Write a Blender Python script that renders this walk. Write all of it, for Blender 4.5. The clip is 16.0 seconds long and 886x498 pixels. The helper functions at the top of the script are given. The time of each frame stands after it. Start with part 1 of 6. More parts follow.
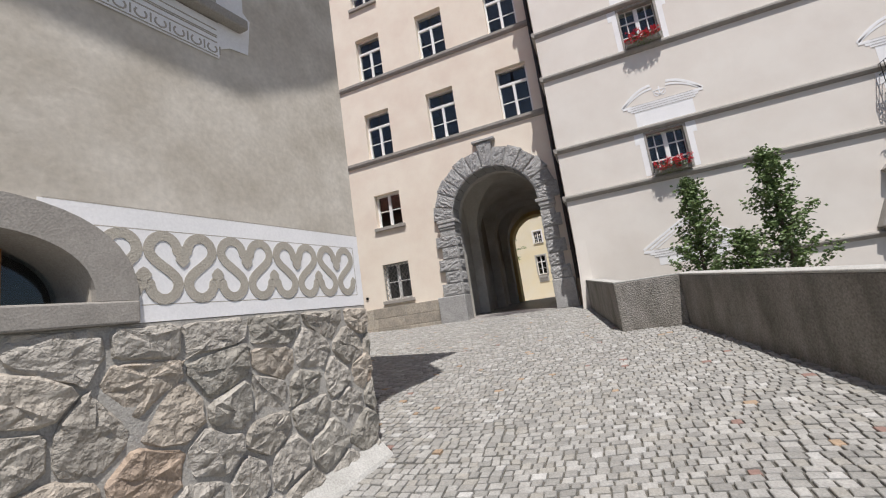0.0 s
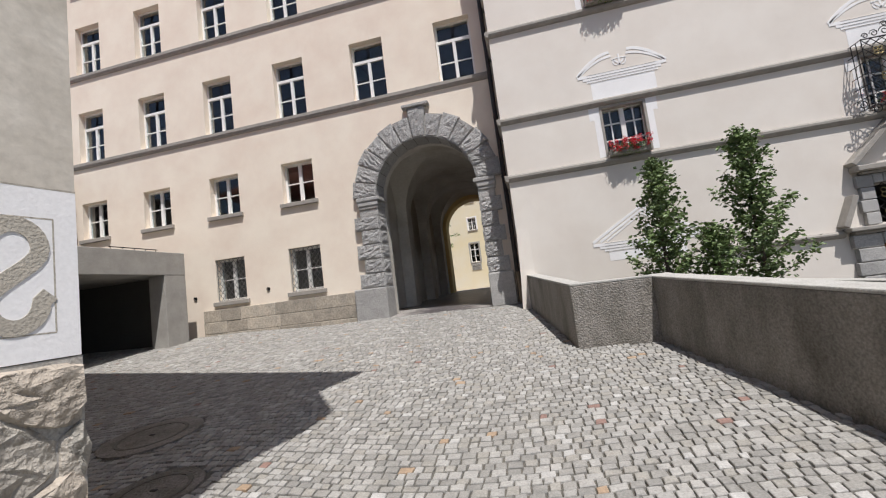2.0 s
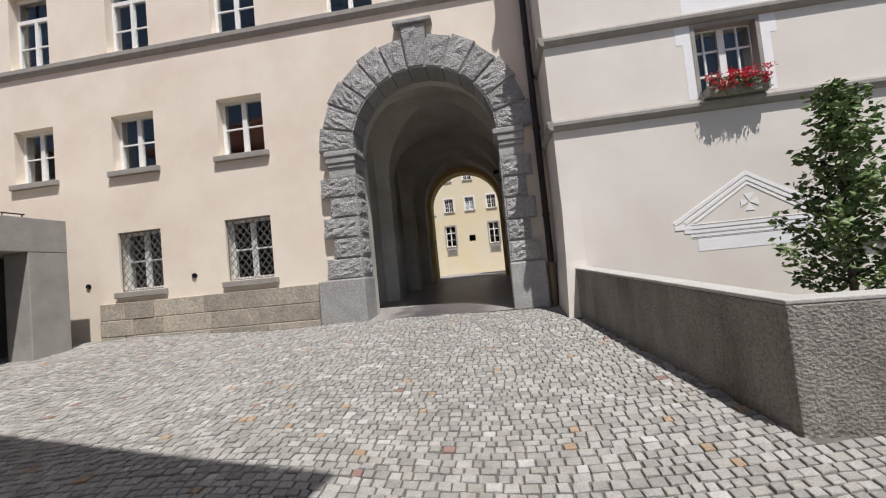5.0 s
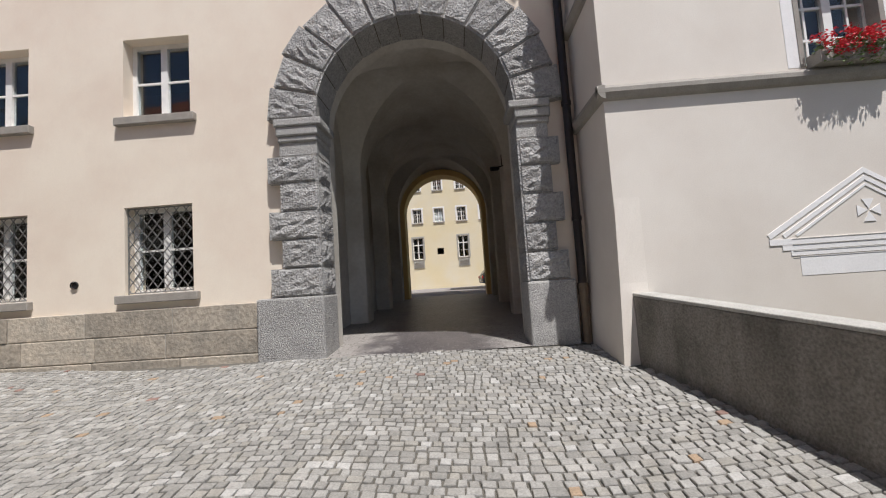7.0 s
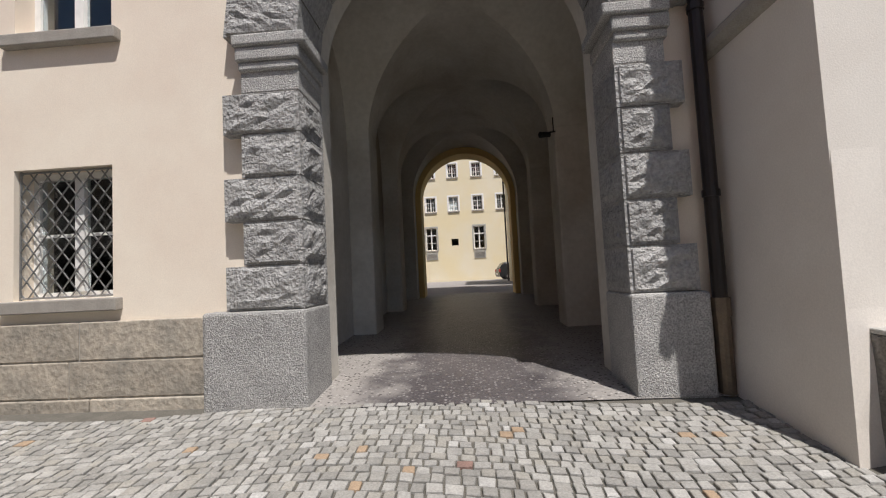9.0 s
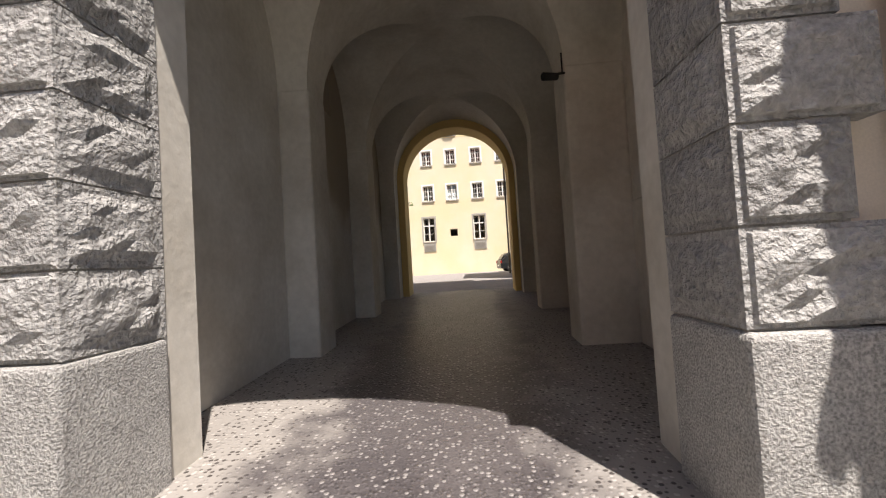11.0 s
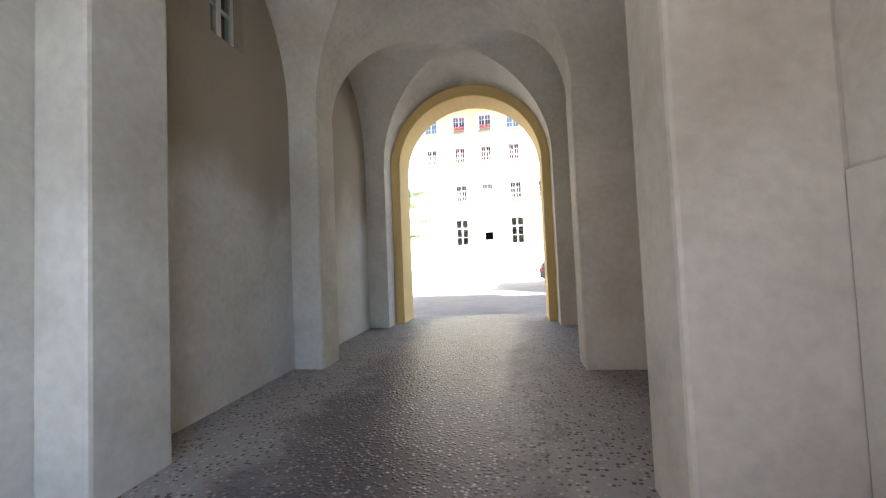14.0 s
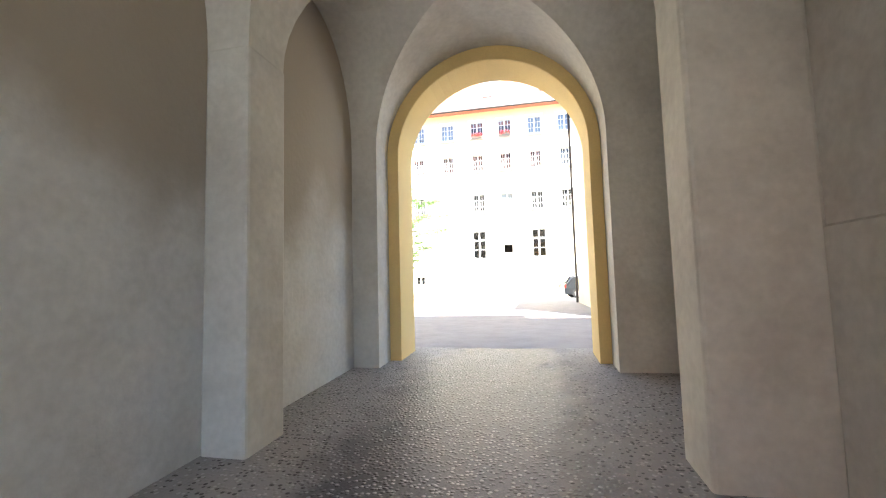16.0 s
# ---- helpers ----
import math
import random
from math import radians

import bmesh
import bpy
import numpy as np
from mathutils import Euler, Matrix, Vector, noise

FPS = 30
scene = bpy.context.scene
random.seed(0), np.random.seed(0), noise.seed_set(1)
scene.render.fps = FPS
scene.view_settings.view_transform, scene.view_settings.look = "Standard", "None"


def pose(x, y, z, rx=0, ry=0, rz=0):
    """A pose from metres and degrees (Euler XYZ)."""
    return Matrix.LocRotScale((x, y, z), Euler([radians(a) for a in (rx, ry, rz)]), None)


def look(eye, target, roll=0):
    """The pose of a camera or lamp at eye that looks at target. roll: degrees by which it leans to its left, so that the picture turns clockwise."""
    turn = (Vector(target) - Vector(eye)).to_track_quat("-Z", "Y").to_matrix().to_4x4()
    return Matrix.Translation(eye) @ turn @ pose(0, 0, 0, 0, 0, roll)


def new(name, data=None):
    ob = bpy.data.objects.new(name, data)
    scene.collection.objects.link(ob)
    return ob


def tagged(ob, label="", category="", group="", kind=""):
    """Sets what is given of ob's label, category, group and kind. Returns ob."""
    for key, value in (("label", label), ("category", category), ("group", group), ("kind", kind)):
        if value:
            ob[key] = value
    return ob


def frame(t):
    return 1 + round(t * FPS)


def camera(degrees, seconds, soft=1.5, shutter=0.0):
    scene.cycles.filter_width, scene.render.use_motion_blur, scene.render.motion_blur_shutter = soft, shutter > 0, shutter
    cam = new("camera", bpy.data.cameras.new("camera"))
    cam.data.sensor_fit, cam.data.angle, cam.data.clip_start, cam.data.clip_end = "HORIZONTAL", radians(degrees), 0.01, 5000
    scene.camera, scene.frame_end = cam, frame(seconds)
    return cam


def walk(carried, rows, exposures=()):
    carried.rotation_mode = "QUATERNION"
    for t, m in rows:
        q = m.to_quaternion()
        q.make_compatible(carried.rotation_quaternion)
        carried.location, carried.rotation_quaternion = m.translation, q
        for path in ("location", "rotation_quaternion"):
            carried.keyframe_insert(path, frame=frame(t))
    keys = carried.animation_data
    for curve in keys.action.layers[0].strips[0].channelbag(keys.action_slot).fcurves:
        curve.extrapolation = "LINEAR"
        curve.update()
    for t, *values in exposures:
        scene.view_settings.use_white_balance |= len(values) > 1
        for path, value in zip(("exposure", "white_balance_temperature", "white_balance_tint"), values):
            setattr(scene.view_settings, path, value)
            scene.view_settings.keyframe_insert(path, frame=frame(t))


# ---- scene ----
cam = camera(93.1, 16.0, soft=1.15)
METRES, EYE, TILT, LEAN, TURN = 18.1, 1.5, 0.0, 0.0, 20.2
ROWS = [
    (0.0, 0.0, 0.0, 0.0, 1.28, 8.87, 8.2),
    (0.5, 0.0084, 0.0288, 0.0071, -7.3, 7.67, 9.01),
    (1.0, 0.012, 0.0581, 0.0095, -12.29, 6.75, 9.41),
    (1.5, 0.0186, 0.0877, 0.0103, -12.62, 5.96, 8.84),
    (2.0, 0.0232, 0.1187, 0.0154, -7.94, 5.56, 7.15),
    (2.5, 0.024, 0.1516, 0.0196, -2.94, 5.21, 6.52),
    (3.0, 0.0264, 0.1843, 0.0196, -1.52, 4.84, 7.01),
    (3.5, 0.0225, 0.2157, 0.0204, -3.39, 3.76, 6.98),
    (4.0, 0.0196, 0.2469, 0.0233, -6.7, 2.4, 6.89),
    (6.5, 0.0101, 0.4048, 0.0372, -17.62, 4.35, 3.88),
    (7.0, 0.0157, 0.4376, 0.037, -17.91, 4.33, 3.83),
    (7.5, 0.0152, 0.4689, 0.0391, -17.41, 4.09, 3.8),
    (8.0, 0.018, 0.4994, 0.043, -16.73, 3.82, 3.69),
    (8.5, 0.0281, 0.5288, 0.0468, -16.37, 3.57, 3.28),
    (9.0, 0.0349, 0.5597, 0.0469, -16.51, 3.18, 2.87),
    (11.5, 0.1096, 0.6967, 0.0551, -15.47, 1.78, 4.01),
    (12.0, 0.123, 0.7197, 0.059, -14.07, 1.58, 4.26),
    (12.5, 0.1439, 0.7426, 0.0593, -12.53, 1.32, 4.43),
    (13.0, 0.1584, 0.7711, 0.0589, -11.45, 1.36, 4.06),
    (13.5, 0.1696, 0.7991, 0.0629, -10.87, 1.86, 3.29),
    (14.0, 0.1836, 0.8268, 0.0654, -10.2, 2.58, 2.37),
    (14.5, 0.1901, 0.8572, 0.0651, -9.71, 3.8, 1.71),
    (15.0, 0.1977, 0.886, 0.0662, -9.16, 4.3, 1.39),
    (15.5, 0.2071, 0.9138, 0.0698, -8.31, 4.39, 1.46),
    (16.0, 0.2105, 0.9453, 0.0704, -7.94, 4.42, 1.53),
]
walk(cam, [(t, pose(0, -0.27 if t > 10 else 0, EYE, TILT, LEAN, TURN) @ pose(METRES * x, METRES * y, METRES * z, 90 + pitch, roll, yaw)) for t, x, y, z, yaw, pitch, roll in ROWS],
     [(0.0, 0.08, 6150, 13), (6.5, 0.05, 6150, 13), (9.0, 0.08, 6250, 13), (11.5, 1.12, 6800, 15), (12.3, 1.85, 6900, 14), (13.0, 2.65, 5950, 9), (14.5, 3.1, 5650, 8), (16.0, 3.42, 5850, 8)])

# ---- world and sun ----
SUN_EL, SUN_DIR = 65.0, Vector((-0.5, 0.866, 0.0))
world = bpy.data.worlds.new("sky")
scene.world = world
world.use_nodes = True
_nt = world.node_tree
_sky = _nt.nodes.new("ShaderNodeTexSky")
_sky.sky_type, _sky.sun_disc = "NISHITA", False
_sky.sun_elevation = radians(SUN_EL)
_sky.sun_rotation = math.atan2(0.5, -0.866)
_sky.air_density, _sky.dust_density = 1.0, 1.5
_nt.links.new(_sky.outputs[0], _nt.nodes["Background"].inputs[0])
_nt.nodes["Background"].inputs[1].default_value = 0.075
_sd = bpy.data.lights.new("sun", "SUN")
_sd.energy, _sd.angle, _sd.color = 4.9, radians(0.55), (1.0, 0.95, 0.87)
sun = new("sun", _sd)
sun.matrix_world = look((6, -10, 30), Vector((6, -10, 30)) + SUN_DIR * math.cos(radians(SUN_EL)) - Vector((0, 0, math.sin(radians(SUN_EL)))))


# ---- materials ----
def material(name, base, rough=0.85, vary=0.12, scale=3.0, fine=60.0, bump=0.15, second=None, second_at=0.5, metal=0.0,
             grain=0.1, distance=0.01, piece=0.0, streak=0.0):
    """Plaster, stone and the like: base colour, cloudy stains of a second colour, fine grain and relief."""
    m = bpy.data.materials.new(name)
    m.use_nodes = True
    nt = m.node_tree
    n, ln = nt.nodes, nt.links
    bsdf = n["Principled BSDF"]
    bsdf.inputs["Roughness"].default_value, bsdf.inputs["Metallic"].default_value = rough, metal
    geo = n.new("ShaderNodeNewGeometry")
    pos = geo.outputs["Position"]
    if streak:
        mp = n.new("ShaderNodeMapping")
        mp.inputs["Scale"].default_value = (1, 1, streak)
        ln.new(pos, mp.inputs["Vector"])
        pos = mp.outputs[0]
    big = n.new("ShaderNodeTexNoise")
    big.inputs["Scale"].default_value, big.inputs["Detail"].default_value, big.inputs["Roughness"].default_value = scale, 6, 0.62
    ln.new(pos, big.inputs["Vector"])
    ramp = n.new("ShaderNodeMapRange")
    ramp.inputs["From Min"].default_value, ramp.inputs["From Max"].default_value = second_at - 0.12, second_at + 0.2
    ln.new(big.outputs["Fac"], ramp.inputs["Value"])
    other = second or tuple(c * (1 - vary) for c in base)
    mix = n.new("ShaderNodeMix")
    mix.data_type = "RGBA"
    mix.inputs["A"].default_value, mix.inputs["B"].default_value = (*base, 1), (*other, 1)
    ln.new(ramp.outputs[0], mix.inputs["Factor"])
    small = n.new("ShaderNodeTexNoise")
    small.inputs["Scale"].default_value, small.inputs["Detail"].default_value = fine, 4
    ln.new(geo.outputs["Position"], small.inputs["Vector"])
    gr = n.new("ShaderNodeMapRange")
    gr.inputs["From Min"].default_value, gr.inputs["From Max"].default_value = 0.3, 0.7
    gr.inputs["To Min"].default_value, gr.inputs["To Max"].default_value = 1 - grain, 1 + grain
    ln.new(small.outputs["Fac"], gr.inputs["Value"])
    mul = n.new("ShaderNodeMix")
    mul.data_type, mul.blend_type = "RGBA", "MULTIPLY"
    mul.inputs["Factor"].default_value = 1.0
    ln.new(mix.outputs["Result"], mul.inputs["A"])
    ln.new(gr.outputs[0], mul.inputs["B"])
    out = mul.outputs["Result"]
    if piece:
        info = n.new("ShaderNodeObjectInfo")
        pr = n.new("ShaderNodeMapRange")
        pr.inputs["To Min"].default_value, pr.inputs["To Max"].default_value = 1 - piece, 1 + piece
        ln.new(info.outputs["Random"], pr.inputs["Value"])
        mul2 = n.new("ShaderNodeMix")
        mul2.data_type, mul2.blend_type = "RGBA", "MULTIPLY"
        mul2.inputs["Factor"].default_value = 1.0
        ln.new(out, mul2.inputs["A"])
        ln.new(pr.outputs[0], mul2.inputs["B"])
        out = mul2.outputs["Result"]
    ln.new(out, bsdf.inputs["Base Color"])
    if bump:
        add = n.new("ShaderNodeMath")
        add.operation = "ADD"
        ln.new(big.outputs["Fac"], add.inputs[0])
        ln.new(small.outputs["Fac"], add.inputs[1])
        bp = n.new("ShaderNodeBump")
        bp.inputs["Strength"].default_value, bp.inputs["Distance"].default_value = bump, distance
        ln.new(add.outputs[0], bp.inputs["Height"])
        ln.new(bp.outputs[0], bsdf.inputs["Normal"])
    return m


def island_material(name, colours, rough=0.8, fine=40.0, bump=0.5, distance=0.01, own_object=False, scale=6.0):
    """Stones in one mesh or as pieces: each stone takes a colour of its own from a row of colours."""
    m = material(name, (0.5, 0.5, 0.5), rough, 0.25, scale, fine, bump, grain=0.18, distance=distance)
    nt = m.node_tree
    n, ln = nt.nodes, nt.links
    bsdf = n["Principled BSDF"]
    src = n.new("ShaderNodeObjectInfo").outputs["Random"] if own_object else n.new("ShaderNodeNewGeometry").outputs["Random Per Island"]
    cr = n.new("ShaderNodeValToRGB")
    cr.color_ramp.interpolation = "CONSTANT"
    while len(cr.color_ramp.elements) < len(colours):
        cr.color_ramp.elements.new(0.5)
    for e, (at, c) in zip(cr.color_ramp.elements, colours):
        e.position, e.color = at, (*c, 1)
    ln.new(src, cr.inputs["Fac"])
    mul = n.new("ShaderNodeMix")
    mul.data_type, mul.blend_type = "RGBA", "MULTIPLY"
    mul.inputs["Factor"].default_value = 1.0
    old = bsdf.inputs["Base Color"].links[0].from_socket
    two = n.new("ShaderNodeVectorMath")
    two.operation = "SCALE"
    two.inputs["Scale"].default_value = 1.98
    ln.new(old, two.inputs[0])
    ln.new(two.outputs[0], mul.inputs["A"])
    ln.new(cr.outputs[0], mul.inputs["B"])
    ln.new(mul.outputs["Result"], bsdf.inputs["Base Color"])
    return m


def glass(name):
    m = bpy.data.materials.new(name)
    m.use_nodes = True
    b = m.node_tree.nodes["Principled BSDF"]
    b.inputs["Base Color"].default_value = (0.75, 0.82, 0.85, 1)
    b.inputs["Roughness"].default_value, b.inputs["Transmission Weight"].default_value, b.inputs["IOR"].default_value = 0.02, 1.0, 1.5
    return m


M_CREAM = material("cream_plaster", (0.82, 0.735, 0.615), vary=0.1, scale=0.9, fine=90, bump=0.12, second=(0.745, 0.635, 0.525), grain=0.05)
M_PALE = material("pale_plaster", (0.76, 0.71, 0.64), scale=0.8, fine=80, bump=0.12, second=(0.69, 0.63, 0.56), grain=0.05)
M_WHITE = material("white_limewash", (0.86, 0.85, 0.84), scale=3, fine=60, bump=0.15, second=(0.80, 0.79, 0.78), grain=0.04)
M_GREYPL = material("grey_lime_plaster", (0.61, 0.565, 0.49), scale=2.0, fine=26, bump=0.16, second=(0.44, 0.395, 0.325), grain=0.08, second_at=0.5, distance=0.012)
M_SGRAF = material("scratched_grey_plaster", (0.44, 0.405, 0.34), scale=5, fine=90, bump=0.5, second=(0.40, 0.365, 0.305), grain=0.12)
M_PASS = material("passage_plaster", (0.62, 0.59, 0.53), scale=0.7, fine=14, bump=0.22, second=(0.41, 0.37, 0.305), grain=0.06, second_at=0.56, distance=0.02)
M_YELLOW = material("yellow_ochre_plaster", (0.78, 0.58, 0.24), scale=1.2, fine=60, bump=0.15, second=(0.74, 0.54, 0.24), grain=0.05)
M_OCHRE = material("pale_ochre_plaster", (0.78, 0.65, 0.38), scale=1.2, fine=60, bump=0.15, second=(0.76, 0.62, 0.36), grain=0.05)
M_CREAM2 = material("courtyard_cream_plaster", (0.74, 0.645, 0.43), scale=0.35, fine=30, bump=0.1, second=(0.74, 0.68, 0.54), grain=0.04)
M_TRIM = material("grey_stone_trim", (0.34, 0.315, 0.28), scale=5, fine=90, bump=0.3, second=(0.27, 0.25, 0.22), grain=0.15, rough=0.8)
M_GRANITE = material("dressed_granite", (0.44, 0.43, 0.41), scale=4, fine=85, bump=0.9, second=(0.35, 0.34, 0.325), grain=0.45, piece=0.12, distance=0.02)
M_RUSTIC = material("rusticated_granite", (0.43, 0.42, 0.405), scale=11, fine=32, bump=1.0, second=(0.335, 0.33, 0.32), grain=0.22, distance=0.05, piece=0.12)
M_PLINTH = material("plinth_sandstone", (0.44, 0.385, 0.31), scale=3.5, fine=20, bump=0.6, second=(0.33, 0.30, 0.25), grain=0.22, piece=0.22, distance=0.02)
M_CONC = material("board_concrete", (0.36, 0.345, 0.315), scale=2.5, fine=70, bump=0.35, second=(0.29, 0.275, 0.25), grain=0.14)
M_CONCDIRTY = material("rough_weathered_concrete", (0.27, 0.25, 0.22), scale=2.6, fine=45, bump=1.0, second=(0.12, 0.11, 0.09), grain=0.3, second_at=0.53, distance=0.025, streak=0.35)
M_CAP = material("concrete_coping", (0.44, 0.43, 0.40), scale=4, fine=70, bump=0.5, second=(0.36, 0.35, 0.32), grain=0.2)
M_JOINT = material("sand_joint", (0.135, 0.125, 0.105), scale=5, fine=120, bump=0.6, second=(0.09, 0.085, 0.07), grain=0.3)
M_MORTAR = material("lime_mortar", (0.42, 0.40, 0.36), scale=8, fine=80, bump=0.5, second=(0.34, 0.32, 0.29), grain=0.2)
M_ASPH = material("courtyard_asphalt", (0.30, 0.28, 0.27), scale=2, fine=120, bump=0.4, second=(0.24, 0.225, 0.22), grain=0.2)
M_FRAME = material("white_window_paint", (0.84, 0.83, 0.80), rough=0.45, scale=8, fine=60, bump=0.05, grain=0.03)
M_WOOD = material("brown_oak", (0.34, 0.15, 0.05), rough=0.5, scale=4, fine=40, bump=0.3, second=(0.24, 0.10, 0.035), grain=0.2, streak=0.1)
# near-black base colour stands in for the shade inside rooms and garage
M_ROOM_SHADE = material("interior_shade_colour", (0.10, 0.095, 0.09), scale=2, bump=0.05)
M_CURTAIN = material("white_curtain", (0.7, 0.7, 0.7), scale=9, fine=30, bump=0.3)
M_BLIND = material("blue_blind", (0.30, 0.38, 0.52), rough=0.6, scale=6, bump=0.1)
M_IRON = material("wrought_iron", (0.028, 0.026, 0.026), rough=0.5, metal=0.6, scale=20, bump=0.2)
M_GRILLE = material("galvanised_grille", (0.24, 0.24, 0.235), rough=0.5, metal=0.5, scale=20, bump=0.1)
M_GOLD = material("gilt_iron", (0.45, 0.37, 0.18), rough=0.4, metal=0.7, scale=15, bump=0.1)
M_PIPE = material("dark_brown_pipe", (0.035, 0.028, 0.025), rough=0.45, metal=0.3, scale=6, bump=0.1)
M_COPPER = material("old_copper_pipe", (0.22, 0.17, 0.12), rough=0.5, metal=0.5, scale=6, second=(0.14, 0.11, 0.08), bump=0.2)
M_ROOFRED = material("red_roof_tiles", (0.46, 0.16, 0.10), scale=2, fine=12, bump=0.5, second=(0.36, 0.13, 0.085), grain=0.15)
M_LEAF = material("green_leaf", (0.15, 0.21, 0.07), rough=0.5, scale=9, fine=40, bump=0.1, second=(0.09, 0.145, 0.045))
M_LEAF2 = material("light_green_leaf", (0.12, 0.22, 0.04), rough=0.5, scale=5, fine=40, bump=0.1, second=(0.09, 0.17, 0.03))
M_FLOWER = material("red_geranium", (0.62, 0.025, 0.03), rough=0.6, scale=20, bump=0.1, second=(0.7, 0.06, 0.10))
M_BARK = material("grey_bark", (0.12, 0.09, 0.065), scale=14, fine=60, bump=0.8, second=(0.07, 0.055, 0.04))
M_SOIL = material("dark_soil", (0.07, 0.055, 0.04), scale=9, fine=60, bump=1.0, second=(0.05, 0.07, 0.03), grain=0.3)
M_RUBBER = material("black_rubber", (0.02, 0.02, 0.02), rough=0.8, scale=20, bump=0.1)
M_RIM = material("alloy_rim", (0.5, 0.5, 0.5), rough=0.3, metal=0.9, scale=20, bump=0.0)
M_CARWHITE = material("white_car_paint", (0.6, 0.6, 0.6), rough=0.25, scale=9, bump=0.0, grain=0.01)
M_CARDARK = material("black_car_paint", (0.02, 0.022, 0.025), rough=0.25, scale=9, bump=0.0, grain=0.01)
M_REDLAMP = material("red_tail_lamp", (0.4, 0.01, 0.01), rough=0.2, scale=9, bump=0.0)
M_CASTIRON = material("cast_iron_cover", (0.12, 0.115, 0.105), rough=0.6, metal=0.4, scale=25, fine=90, bump=0.6, second=(0.16, 0.14, 0.11))
M_GLASS = glass("window_glass")
M_COBBLE = island_material("grey_setts", [(0.0, (0.30, 0.29, 0.265)), (0.22, (0.35, 0.34, 0.315)), (0.45, (0.27, 0.262, 0.24)), (0.62, (0.385, 0.373, 0.345)),
                                          (0.80, (0.325, 0.31, 0.275)), (0.955, (0.46, 0.45, 0.425)), (0.988, (0.37, 0.27, 0.18)), (0.995, (0.27, 0.17, 0.14))], rough=0.72, fine=70, bump=0.5)
M_COBBLE_PIECE = island_material("grey_sett_piece", [(0.0, (0.30, 0.29, 0.265)), (0.22, (0.35, 0.34, 0.315)), (0.45, (0.27, 0.262, 0.24)), (0.62, (0.385, 0.373, 0.345)),
                                          (0.80, (0.325, 0.31, 0.275)), (0.955, (0.46, 0.45, 0.425)), (0.988, (0.37, 0.27, 0.18)), (0.995, (0.27, 0.17, 0.14))], rough=0.72, fine=70, bump=0.5, own_object=True)
M_RUBBLE = island_material("rubble_stone", [(0.0, (0.46, 0.425, 0.37)), (0.2, (0.41, 0.375, 0.32)), (0.42, (0.49, 0.44, 0.37)), (0.6, (0.37, 0.345, 0.295)),
                                            (0.74, (0.47, 0.41, 0.335)), (0.86, (0.44, 0.41, 0.355)), (0.955, (0.45, 0.35, 0.265))], rough=0.85, fine=18, bump=1.0, distance=0.045, own_object=True, scale=7)
M_DRYSTONE = island_material("field_stone", [(0.0, (0.24, 0.23, 0.21)), (0.3, (0.30, 0.28, 0.25)), (0.6, (0.20, 0.195, 0.18)), (0.85, (0.27, 0.24, 0.19))], fine=20, bump=1.0, distance=0.03)


